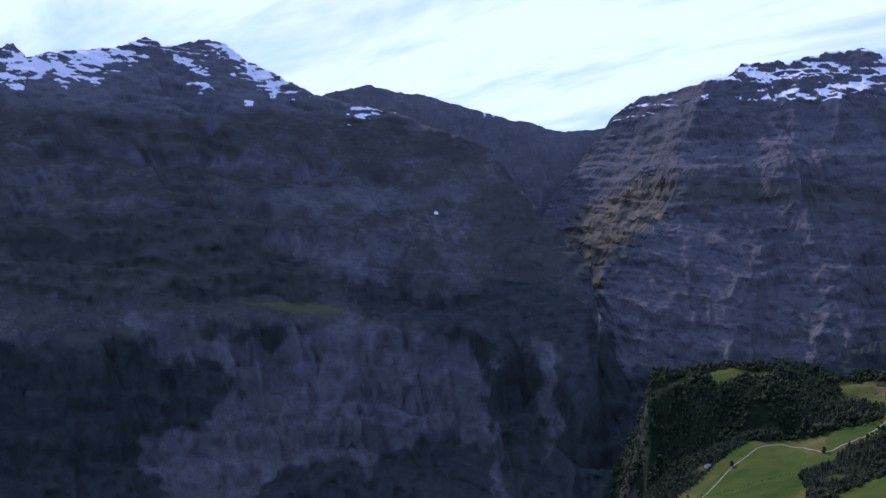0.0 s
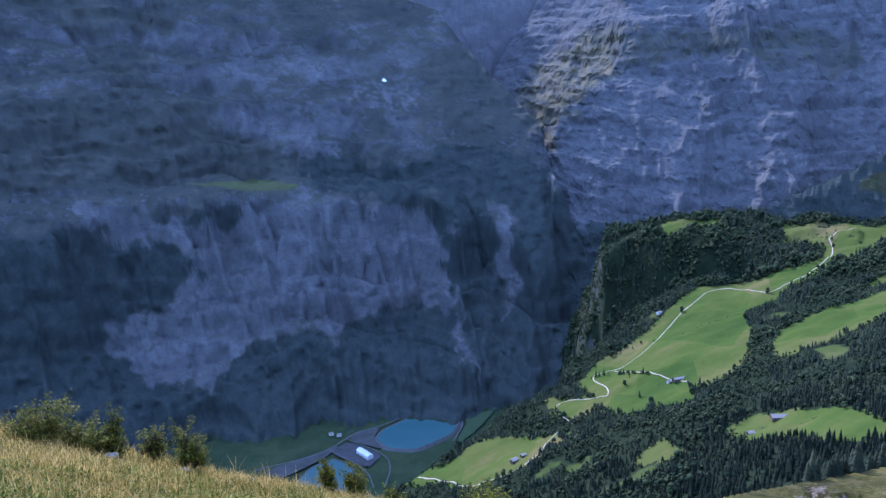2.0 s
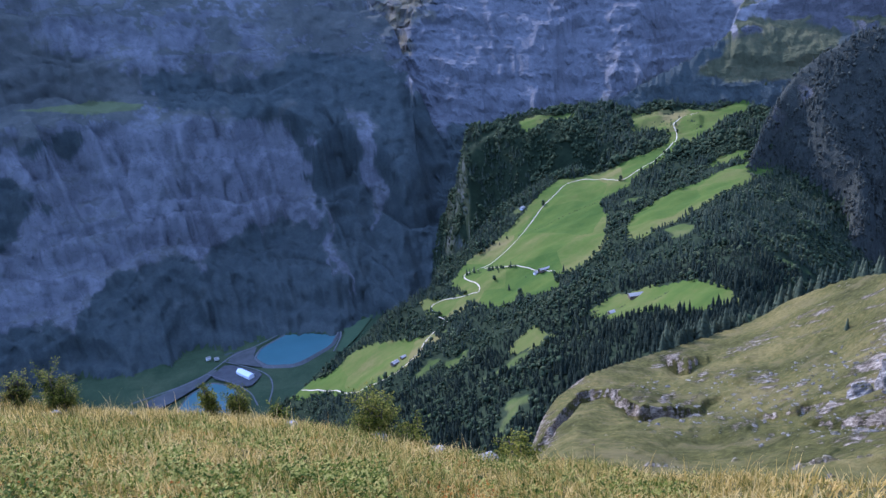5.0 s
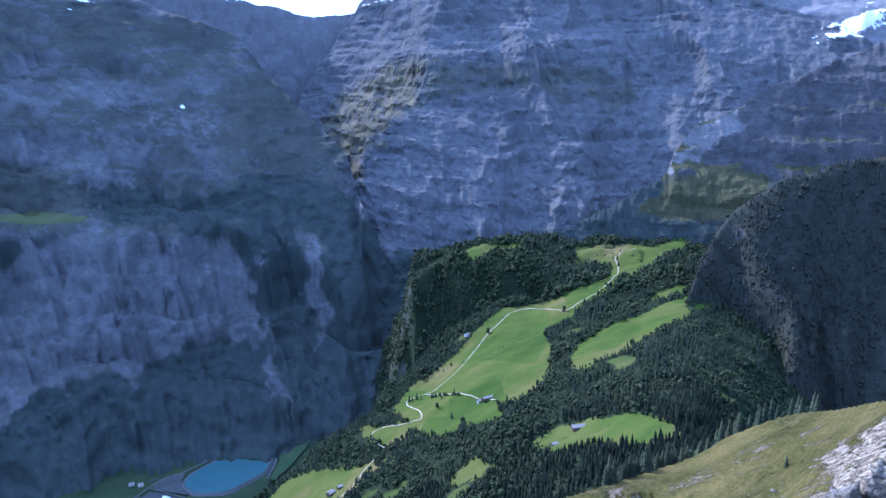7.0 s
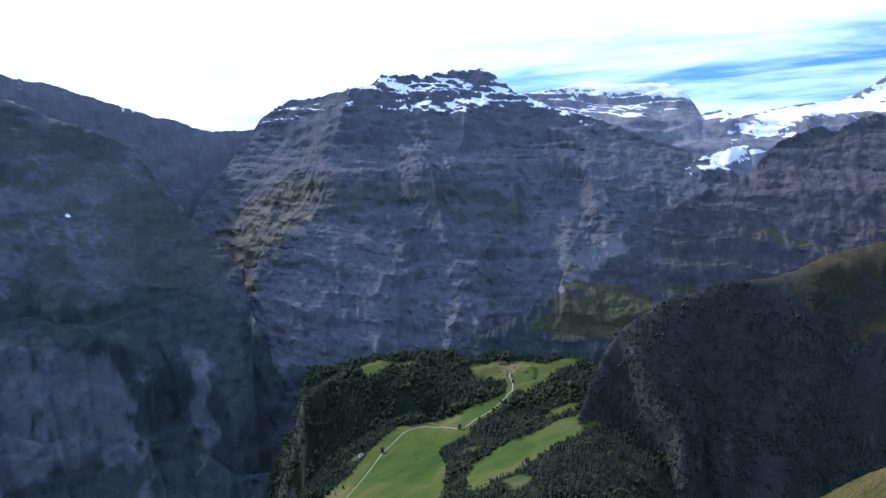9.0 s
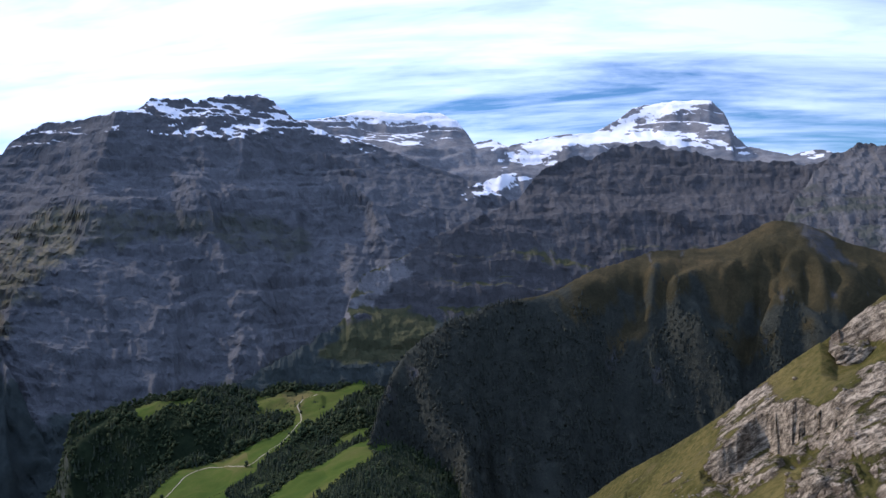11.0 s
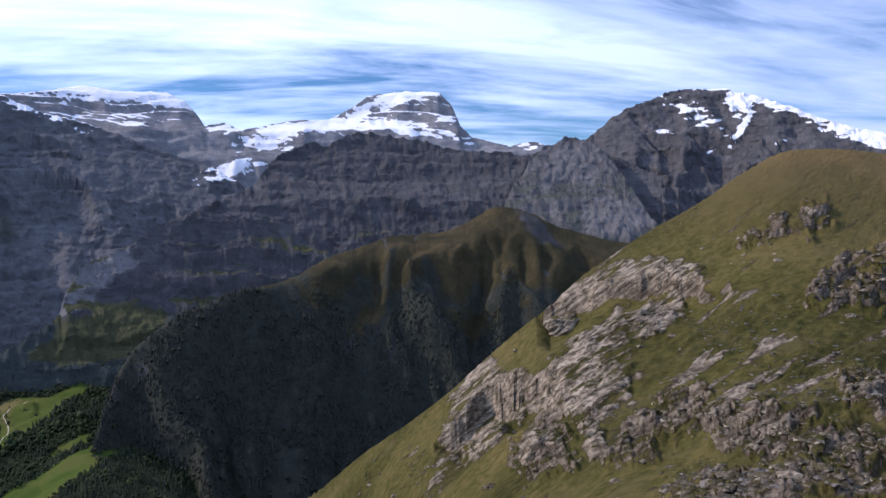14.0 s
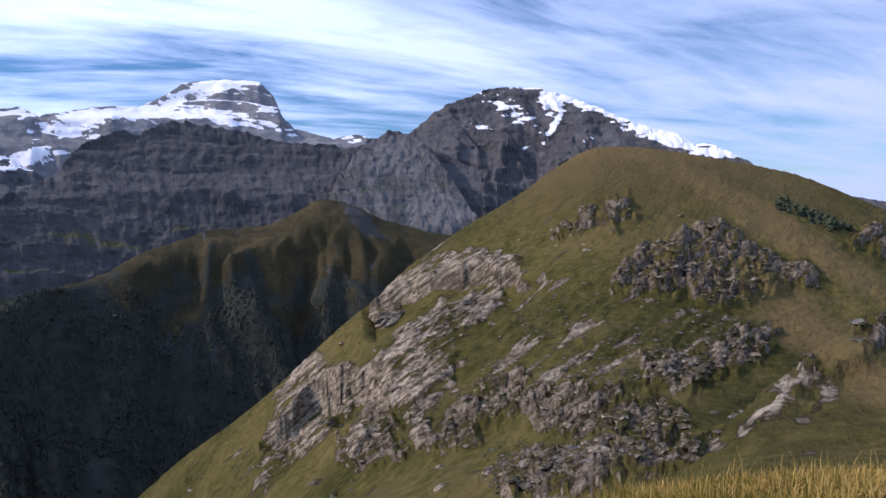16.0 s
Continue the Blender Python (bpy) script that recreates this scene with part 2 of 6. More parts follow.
MIDDLE_FACE = [(2850, -900), (3080, -640), (3330, -345), (3480, -195), (3700, 20), (3850, 210), (3950, 290), (4200, 640), (4330, 790)]
# spur of the middle mountain that walls the gorge: distance, bearing
SPINE = [(3150, 9.5), (3275, 10.7), (3450, 12.1), (3560, 14.1), (3630, 15.6), (3750, 16.7), (3850, 16.6), (4000, 17.3), (4200, 18.6), (4400, 19.2)]
ICE_CREST = [(26, 6), (30.4, 8.3), (33.2, 8.6), (35.7, 9.1), (37.8, 8.8), (41.1, 8.8), (42.3, 8.2), (43.5, 6.6), (44.8, 6.8), (46, 6.3), (49.3, 6.9), (52.1, 7), (53.7, 7.7),
             (54.9, 8.6), (57.6, 8.9), (60.1, 8.8), (61, 7.9), (61.7, 6.3), (62.4, 5.5), (65.2, 4.7), (66.6, 5), (67.6, 4.8), (70, 3)]
ICE_FACE = [(3900, 60), (4100, 300), (4210, 350), (4300, 470), (4420, 515), (4500, 560), (4575, 665), (4620, 700), (4800, 775)]
WALL_CREST = [(21, -14), (24.5, -11), (29, -8.7), (33, -6.6), (33.7, -5.8), (33.9, -5), (35, -3), (37.5, -1.8), (40, -0.4), (43.8, 1.2), (46.7, 2.5), (48.4, 4.5), (50.5, 5.4), (51.9, 5.2), (54.1, 6), (56, 5.8),
              (58.7, 5.3), (62.4, 4.4), (67.3, 4.2), (72, 4), (76, 2)]
WALL_FACE = [(2430, -600), (2500, -500), (2640, -320), (2730, -258), (2800, -120), (2900, 60), (3000, 130), (3080, 250), (3140, 350)]
HORN_CREST = [(63, -3), (65, 1.1), (66.2, 3), (67.7, 4.5), (69.5, 5.2), (70.9, 5), (72, 4), (73.5, 2), (76, -2), (78, -6)]
HORN_FACE = [(2500, -230), (2600, -130), (2760, 0), (3050, 290)]
GLACIER_CREST = [(68, 3), (70.9, 5.1), (72.7, 6.6), (75.4, 7.6), (77.5, 8.1), (80.4, 7.9), (81.9, 7.3), (84.5, 6.3), (86.6, 5.3), (89.4, 4.3), (90.7, 3.5),
                 (92, 3.5), (94.6, 2), (98, 0), (104, -1), (120, -1)]
GLACIER_FACE = [(3650, -150), (3800, 60), (3900, 200), (4260, 640)]
# wooded ridge: bearing, rise, distance of the crest
WOOD_RIDGE = [(29, -27, 1380), (31.5, -23, 1500), (34.4, -18, 1720), (35.2, -15.2, 1850), (35.8, -12.2, 1980), (36.7, -9.9, 2080), (38.3, -8.4, 2090), (40.8, -6.9, 2110), (42.1, -5.9, 2120),
              (45.9, -5.1, 2200), (49.2, -4.3, 2290), (51.3, -3.1, 2340), (55.1, -1.9, 2450), (56.7, -1.3, 2500), (59.1, -1.6, 2540), (61.1, -1.2, 2560),
              (63.9, 0.5, 2580), (65.2, 0.7, 2600), (66.5, -0.2, 2600), (70.2, -1.8, 2600), (80, -4, 2600), (110, -6, 2600)]
# rocky hill beyond the saddle: bearing, rise, distance of its outline
HILL = [(14, -44, 240), (18.7, -35.1, 280), (20.3, -32, 300), (23.6, -29.8, 330), (30.4, -27.7, 400), (35.8, -25.7, 450), (38.6, -23.8, 460), (42.3, -22, 440), (45.8, -21.1, 400), (50.3, -19.5, 330),
        (53.2, -17.4, 310), (57.4, -15, 290), (60.4, -13, 275), (64.3, -9.6, 266), (67.5, -7.2, 268), (70.7, -4.4, 272), (74.8, -1.8, 280),
        (78.8, 0.4, 290), (80.7, 1.9, 293), (83.7, 3.6, 300), (87.3, 3.5, 305), (90.7, 2.8, 310), (93.5, 2.2, 320), (97, 1.3, 330), (99.8, 0.1, 330), (102.6, -1.4, 330), (115, -6, 330), (140, -12, 300)]
SPUR = [(80, -27, 34), (86, -22, 40), (88.8, -20.9, 44), (92, -17.3, 52), (95.3, -13.3, 62), (98.8, -10.5, 76), (102.7, -6.7, 95), (112, -3, 120), (150, -2, 120)]
KNOLL = [(-180, -14, 12), (-60, -14, 14), (-30, -20, 13), (-26.2, -22, 12.6), (-21.3, -24.2, 12), (-14.8, -27, 11), (-5.1, -29.9, 10), (1.2, -31.9, 9.4), (8.2, -34.2, 8.6), (15.4, -35.9, 7.8),
         (22.6, -36.3, 7.2), (29.3, -36.8, 6.8), (45, -35, 6.6), (60, -30, 6.8), (75, -24, 7.5), (85.6, -21.1, 8.2), (91.6, -19.9, 8.6), (103, -17.8, 9), (130, -14, 10), (180, -14, 12)]
OUTER_EDGE = [(-30, 1380), (-9, 1500), (-4, 1660), (3.1, 1785), (6.1, 1820), (10.2, 1815), (12.7, 1900), (14, 2240), (16, 2480), (18, 2560), (27, 2570), (31, 2620), (37, 2760), (60, 2800)]
TERRACE_EDGE = [(-30, 1380), (-9, 1500), (-4, 1630), (1, 1680), (4.7, 1712), (8.1, 1755), (11.3, 1765), (12.8, 1890), (15, 1915), (15.9, 1975), (17.6, 2055), (20.5, 2100), (22.1, 2150), (24.1, 2100), (27.9, 2120), (29.7, 2150), (30.3, 2620), (37, 2760), (60, 2800)]
KNOB_FRONT = [(13.6, 2330), (16, 2410), (20, 2375), (25, 2280), (29.5, 2140), (31, 2000)]
FLOOR = -1110.0


# bare rock of the hill and snow of the mountains, as seen from the lookout: bearing, rise, half width, half height, slant (degrees)
ROCKS_SADDLE = [(45.4, -27.0, 2.5, 4.6, 0), (47.7, -25.1, 2.1, 3.7, 0), (48.2, -29.3, 2.5, 2.5, 0), (45.1, -31.4, 4.6, 1.7, 0), (40.3, -30.7, 4.2, 1.2, 0), (34.8, -29.3, 3.7, 0.7, 0),
                (28.6, -31.4, 2.9, 0.9, 0), (23.6, -30.6, 2.5, 0.7, 0), (20.2, -32.4, 1.2, 2.1, 0), (30.8, -28.4, 1.5, 0.7, 0), (41.0, -25.0, 6.2, 0.9, 28), (36.4, -27.4, 2.5, 0.6, 25), (34.9, -32.5, 2.5, 1.0, 0)]
SNOW_WEST = [(-23.5, 10.0, 2.5, 0.6, 10), (-26.5, 9.1, 2.9, 0.7, 0), (-18.1, 10.0, 1.5, 0.3, -30), (-17.2, 8.4, 0.6, 0.4, 0), (-4.7, 7.5, 1.7, 0.6, 20), (-12.7, 9.1, 1.7, 0.6, -25),
             (-28.8, 8.2, 0.8, 0.5, 0), (-13.9, 7.4, 0.3, 0.2, 0), (-15.0, 10.9, 1.2, 0.5, -30), (-1.8, 8.1, 1.0, 0.3, 0), (2.7, 6.7, 1.2, 0.2, 0), (-0.45, -0.4, 0.22, 0.16, 0)]
SNOW_ICE = [(45.2, 3.5, 1.7, 0.5, 15), (47.8, 5.2, 1.3, 0.35, 0), (37.8, 8.6, 4.2, 0.5, 0), (41.2, 8.2, 1.7, 0.5, -10), (48.6, 6.1, 2.4, 0.55, 12), (51.6, 6.6, 2.4, 0.45, 5), (54.3, 7.3, 1.2, 0.5, 35),
            (56.9, 8.4, 1.8, 0.55, 12), (58.8, 8.75, 1.6, 0.25, 0), (57.5, 6.1, 3.0, 0.22, -10), (60.8, 5.7, 1.6, 0.2, -20), (55.2, 6.4, 0.8, 0.3, -20), (66.6, 4.8, 0.8, 0.2, 0), (44.8, 6.5, 0.9, 0.3, 0)]
SNOW_EAST = [(79.4, 8.1, 1.0, 0.2, -5), (81.2, 7.0, 0.9, 0.75, -40), (81.2, 5.2, 1.2, 0.22, 56), (83.0, 6.8, 2.0, 0.3, -20), (85.5, 5.8, 2.0, 0.3, -20), (89.0, 4.1, 2.9, 0.45, -20), (92.3, 2.9, 1.7, 0.35, -5),
             (76.2, 5.2, 0.7, 0.12, -15), (79.3, 3.8, 0.4, 0.08, 25), (83.3, 4.0, 0.5, 0.08, 15), (78.0, 6.5, 1.6, 0.5, -30)]
# small cliffs that face the lookout: bearing, distance, drop
CLIFF_EDGE = ([(17.5, 262, 0), (19.5, 258, 8), (20.7, 253, 9), (22.2, 288, 8), (23.1, 303, 6), (24.6, 301, 4), (26.4, 285, 5), (27.9, 267, 7), (30.8, 273, 7), (33, 290, 4), (35, 300, 0)], 40)
CLIFF_KNOB = ([(29.5, 378, 0), (30.6, 372, 6), (31.6, 366, 7), (32.7, 374, 5), (34, 390, 0)], 45)
CLIFF_STEPS = ([(40, 215, 0), (42, 208, 3), (45, 200, 5), (48, 190, 4), (51, 180, 0)], 30)
CLIFF_SMALL = ([(36, 250, 0), (38, 244, 4), (40, 240, 5), (42, 246, 0)], 30)
CLIFF_LOW = ([(59, 244, 0), (61, 242, 12), (63.3, 246, 13), (65, 233, 11), (66.7, 219, 8), (68.8, 209, 0)], 50)
CLIFF_BROW = ([(66.8, 268, 0), (67.8, 266, 7), (71.9, 258, 7), (74.8, 250, 6), (76.5, 243, 5), (79, 227, 4), (81, 220, 0)], 40)
CLIFFS = [CLIFF_EDGE, CLIFF_KNOB, CLIFF_STEPS, CLIFF_SMALL, CLIFF_LOW, CLIFF_BROW]


# outlines on the mountains, as bearing and rise: bare cliffs, screes, shelves of turf, woods, darker and sunlit patches
PALE_CLIFF = [(-22.2, -6.6), (-16, -9), (-12.5, -9.9), (-11.1, -8.7), (-6.3, -7.9), (-2.1, -9), (1.2, -9.1), (3.1, -11.3), (3.2, -13.7), (4, -16.7), (5.9, -23.1), (5.1, -22.6), (3.3, -17.3), (-0.5, -16.7),
              (-3.2, -17.2), (-5.5, -18.6), (-9.2, -18), (-12.7, -19), (-15.8, -20.8), (-20.2, -19.4), (-21.6, -17.2), (-20.8, -15.8), (-17.6, -14.9), (-15, -13.1), (-16, -10.9), (-22.1, -9.3)]
WEST_PALE = [[(-29.6, -0.3), (-22.9, 0.1), (-16.3, 0.7), (-12.4, 0.3), (-6.8, 0.0), (-1, -0.2), (3.2, 0.7), (2.7, 1.9), (-1.8, 1.5), (-7.6, 1.6), (-12.4, 1.3), (-16.7, 1.0), (-26.4, 0.4)],
             [(-1.8, -0.5), (-0.6, -0.6), (0.7, -2.6), (2.9, -3.9), (-0.6, -3.9)], [(-10.3, -2.2), (-6, -3.0), (-4.5, -5.2), (-7.6, -4.5), (-10.7, -3.5)], [(-2, -4.6), (2, -4.4), (3.2, -5.3), (-0.5, -5.4)],
             [(6.5, -9.0), (8.5, -10), (8.8, -17), (7.6, -18)]]
WEST_SHELF = [(-30, 0.2), (-20.9, -0.6), (-17.1, -1.2), (-12.9, -2.7), (-7.8, -4.7), (-6.6, -7.6), (-10.9, -7.6), (-22.2, -6.4), (-30, -5.8)]
# strip of the shelf that catches the sun, brightened by colour
WEST_SUNLIT = [(-15, -6.6), (-10.9, -7.5), (-5.9, -7.8), (-8.9, -6.9), (-10.4, -6.8)]
WEST_WOODS = [[(-7.2, -5.6), (-4.3, -5.2), (-1, -6.9), (3.2, -5.6), (9, -5.8), (11, -7.4), (11, -11), (9, -10), (3.2, -8.6), (0.7, -9.2), (-6, -7.7)], [(-16.5, -10.2), (-14.8, -13), (-17.6, -15), (-24, -16), (-30, -14), (-30, -11)]]
# darker band across the middle mountain, coloured part turf, part woods
MIDDLE_DARK = [(16.3, 2.6), (19.1, 2.8), (22.4, 1.9), (25.1, 2), (28.6, 1.8), (31, 0.7), (31.8, -1.8), (28.2, -0.8), (26.2, -1.4), (24.1, 0), (20, 0), (17, -0.6), (15, -1.6)]
# sunlit flank of the gorge, where golden turf adds to the light
MIDDLE_GOLD = [(14, 2.9), (16.3, 2.6), (17, 1.3), (15.9, -1), (14.1, -2.6), (12, -4.6), (11.4, -6.3), (10.7, -7.3), (9.6, -3.8), (8.5, -1.7), (10.3, 0.1), (12.6, 1.3)]
MIDDLE_PALE = [[(24.3, 0), (24.8, -0.2), (25.4, -2.4), (24.8, -2.3)], [(26.9, -0.6), (27.4, -0.8), (28.4, -4), (27.7, -3.9)], [(30.3, -1.6), (30.8, -1.8), (31.1, -3.8), (30.5, -3.7)], [(12.9, 0.9), (14.2, 2.9), (14.5, 2.9), (13.6, 0.9)],
               [(17, 3.1), (22, 2.7), (27, 3.0), (33, 1.5), (33, 3.6), (28, 5.0), (22, 5.2), (17.5, 5.0)], [(10.2, -3.2), (11, -2.6), (11, -6.0), (10.5, -6.4)]]
WALL_ALP = [(31.2, -8.8), (33.5, -6.7), (35.8, -6), (38.1, -5.8), (40.6, -6.3), (40, -8.3), (37.1, -9.2), (34.3, -9.3)]
# scree streaks, and the wall's sunlit end coloured as paler rock
WALL_PALE = [[(34, -7.4), (35.6, -6.1), (36.5, -6.6), (35.1, -7.9)], [(33.2, -6.4), (34.0, -4.4), (35, -2.6), (38, -1.2), (38.4, -3), (36.2, -4.6), (35, -6)], [(37.4, -6.2), (38.2, -6), (38.4, -7.4), (37.8, -7.6)]]
HORN_PALE = [[(70.2, 0.7), (72.5, 1), (75.4, -1), (72.4, -2.6), (70.5, -1.5)], [(67.4, 1.2), (68, 4.1), (70.3, 4.8), (71.6, 3.6), (71, 1.6), (69, 2.2)]]
RIDGE_ROCK = [[(65.2, 0.5), (67.4, -0.8), (69.0, -2.6), (67.6, -2.6), (66, -1.2)], [(36.2, -11.4), (36.9, -10.2), (37.4, -11.6), (36.8, -13)], [(38.2, -9.4), (39, -9.8), (38.8, -11.2), (38, -11)], [(52.5, -9), (53.4, -9), (53.6, -10.6), (52.6, -10.4)],
              [(55.6, -9.6), (56.6, -9.4), (56.8, -11), (55.8, -11)], [(46, -13), (47, -13.2), (46.8, -14.2)]]


def areas(a, e, outlines, soft=0.5, ragged=0.5, scale=1.6):
    """1 inside the outlines, 0 outside, across a soft and wandering rim."""
    wa, we = a + ragged * fractal(a / scale, e / scale + 3, 4), e + 0.7 * ragged * fractal(a / scale + 9, e / scale, 4)
    best = np.zeros(np.shape(a))
    for line in outlines:
        near, hit = np.full(np.shape(a), 99.0), np.zeros(np.shape(a), dtype=bool)
        for (x0, y0), (x1, y1) in zip(line, line[1:] + line[:1]):
            dx, dy = x1 - x0, y1 - y0
            t = np.clip(((wa - x0) * dx + (we - y0) * dy) / (dx * dx + dy * dy), 0, 1)
            near = np.minimum(near, np.hypot(wa - x0 - t * dx, we - y0 - t * dy))
            if dy:
                hit ^= ((y0 > we) != (y1 > we)) & (wa < dx * (we - y0) / dy + x0)
        best = np.maximum(best, smooth(-soft, soft, np.where(hit, near, -near)))
    return best


# bare rock of the hill: smooth slabs, broken crags and thin strips in the turf
HILL_SLABS = [[(66.6, -12.5), (69.2, -9.6), (72.6, -7.8), (76.9, -6), (77.7, -7.3), (74.7, -9.3), (72.1, -11.1), (73.8, -11.3), (72.9, -13.7), (70.7, -17.7), (69.1, -14.8), (66.6, -14.7), (63.1, -17.2), (58.6, -19.4), (60.7, -16.3), (64.9, -14.6)],
              [(67.6, -7.8), (67.8, -6.2), (71.1, -4.2), (74.4, -3.6), (76.9, -4), (79.2, -4.6), (77.7, -5.7), (74.8, -5.4), (70.2, -6.8)], [(60.6, -14.3), (60.9, -11.1), (62.2, -10.6), (66.6, -12.1), (65.7, -14.6), (62.8, -16.4), (59.9, -17.3)],
              [(91.6, -16.8), (94.6, -14.9), (98.5, -11.3), (104, -7.4), (104, -9.2), (99.5, -13), (95.3, -15.8)], [(45.6, -25.8), (46.6, -23.4), (48.7, -20.9), (50.6, -22), (50.4, -27), (47.2, -27)]]
HILL_CRAGS = [[(64.3, -18.3), (66.5, -15.3), (68.7, -14.2), (69.3, -18.4), (66.8, -19.4)], [(70.6, -18), (73.3, -15.4), (75.8, -13.4), (78.8, -12.4), (79.4, -13.8), (77, -15.8), (74.9, -17.8), (71.9, -18.3)],
              [(78.3, -14.2), (82.9, -13.6), (85.7, -14), (88.9, -14.6), (90.6, -16.4), (88.1, -17.9), (83.7, -17.3), (79.5, -17.2)], [(75.2, -20.1), (79.5, -18.2), (84.1, -18.1), (89.6, -17.8), (91.6, -16.6), (88.8, -20.5), (77.3, -21.6)],
              [(85.4, -7), (86.3, -4.5), (89, -3), (92.4, -2), (94.6, -3.8), (97.8, -4.9), (99.1, -6.2), (96.4, -6.9), (93.1, -7.9), (89, -7)], [(86.6, -11.8), (88.9, -10.9), (91.2, -11.6), (94.2, -9.6), (96.4, -9.5), (94.6, -11.9), (91.2, -13.6), (88.1, -14.1)],
              [(84.3, -2.1), (85.3, -0.1), (86.5, -0.1), (86.3, -1.5), (85.1, -2.5)], [(80.2, -3), (82.7, -1.6), (84.3, -1.1), (84.3, -2.1), (81.5, -3)], [(100.5, -3.4), (103, -1.6), (103, -4.4), (101.1, -4)]]
HILL_STRIPS = [[(76.8, -10.2), (80.2, -6.1), (84.2, -6.2), (85, -9.4), (80.9, -11), (77.6, -11.8)], [(70, -4), (74.9, -1.1), (79.1, 0.4), (77.8, -0.9), (73.6, -3.2)], [(56, -18.6), (60, -15.4), (61, -16.4), (58, -19.6)],
               [(74, -12), (80, -12), (84, -10), (92, -8), (96, -9), (90, -14), (80, -14)], [(76, -18), (90, -18), (93, -16), (92, -21), (76, -22)]]


def worley(x, y):
    """Random height of the nearest cell, and how far its rim is."""
    xi, yi = np.floor(x).astype(np.int64), np.floor(y).astype(np.int64)
    first, second, tall = np.full(np.shape(x), 9.0), np.full(np.shape(x), 9.0), np.zeros(np.shape(x))
    for i in (-1, 0, 1):
        for j in (-1, 0, 1):
            k = PERM[(PERM[(xi + i) & 511] + ((yi + j) & 511)) & 511]
            d = np.hypot(xi + i + 0.15 + 0.7 * ((k * 0.618) % 1) - x, yi + j + 0.15 + 0.7 * ((k * 0.367) % 1) - y)
            tall = np.where(d < first, (k * 0.743) % 1, tall)
            second = np.where(d < first, first, np.minimum(second, d))
            first = np.minimum(first, d)
    return tall, second - first


def zones(a, e, spots, soft=0.5, ragged=0.35, scale=1.3, squash=1.0):
    """1 inside the spots, falling to 0 outside them, with an uneven rim."""
    best = np.zeros(np.shape(a))
    warp = ragged * fractal(a / scale, e / (scale * squash), 4)
    for ca, ce, wide, tall, slant in spots:
        c, s = np.cos(np.radians(slant)), np.sin(np.radians(slant))
        du, dv = a - ca, e - ce
        u, v = (c * du + s * dv) / wide, (c * dv - s * du) / tall
        best = np.maximum(best, 1 - smooth(1 - soft, 1 + soft, np.sqrt(u * u + v * v) + warp))
    return best


def terrace(x, y):
    x, y = x / 1000, y / 1000
    return -266.6 + 624.6 * x - 749.8 * y - 179.8 * x * x - 30.3 * x * y + 212.8 * y * y


def massif(a, r, crest, face, gully, bench, seed, recede=0.0, cap=0.8, jag=7.0):
    """A mountain side: a face that rises outwards, cut off by its crest line, with gullies down it and benches of rock across it."""
    s = np.radians(a) * 3600
    fr, fz = np.array([p[0] for p in face], float), np.array([p[1] for p in face], float)
    rise = np.degrees(np.arctan2(fz, fr))
    top = np.interp(track(a, crest, 1), rise, fr) + recede
    for _ in range(8):
        top = np.interp(top * tan(track(a, crest, 1)), fz, fr) + recede
    top = np.minimum(top, 4865)
    broad = ridged(s / 620 + seed, r / 1900 + seed, 2) + 0.7 * fractal(s / 900 + seed, r / 800, 2)
    level = np.interp(r - recede, fr, fz)
    lean = s + 0.45 * level
    cut = gully * (0.8 * broad + 0.42 * ridged(lean / 260 + seed + 0.3 * fractal(s / 300, level / 300, 2), level / 520 + seed, 3))
    fade = smooth(0, 300, top - r) * 0.9 + 0.1
    rr = r - recede + cut * fade
    z = np.interp(np.minimum(rr, top - recede + 30), fr, fz)
    z = np.where(rr < fr[0], fz[0] - (fr[0] - rr) * 1.2, z)
    dip = z + 0.05 * s + 60 * fractal(s / 700 + seed, r / 700, 3)
    layer = 30 * fractal(dip / 95 + seed, s / 1300, 2) + 13 * perlin(dip / 31, s / 520 + seed) + 6 * perlin(dip / 14 + seed, s / 260)
    z = z + bench * layer * (0.75 + 0.7 * perlin(s / 420 + seed, r / 420))
    z = z + jag * (0.9 * ridged(s / 75 + seed, r / 75, 4) - 0.5)
    teeth = jag * (1.1 * ridged(s / 70, seed + 0 * s, 4) - 0.6) + 0.3 * jag * np.sign(perlin(s / 38 + seed, 0 * s + 0.5)) + 1.3 * jag * fractal(s / 160 + seed, 0 * s, 3)
    lid = EYE + top * tan(track(a, crest, 1)) + teeth * smooth(110, 0, top - r)
    return np.where(r > top, lid - 0.75 * np.maximum(r - top, 0), np.minimum(z, lid - cap * (top - r) + 6 * fractal(s / 60 + seed, r / 60, 3) * smooth(20, 120, top - r)))


NAMES = ["valley", "terrace", "west", "back", "middle", "ice", "wall", "horn", "glacier", "wood", "hill", "knoll"]


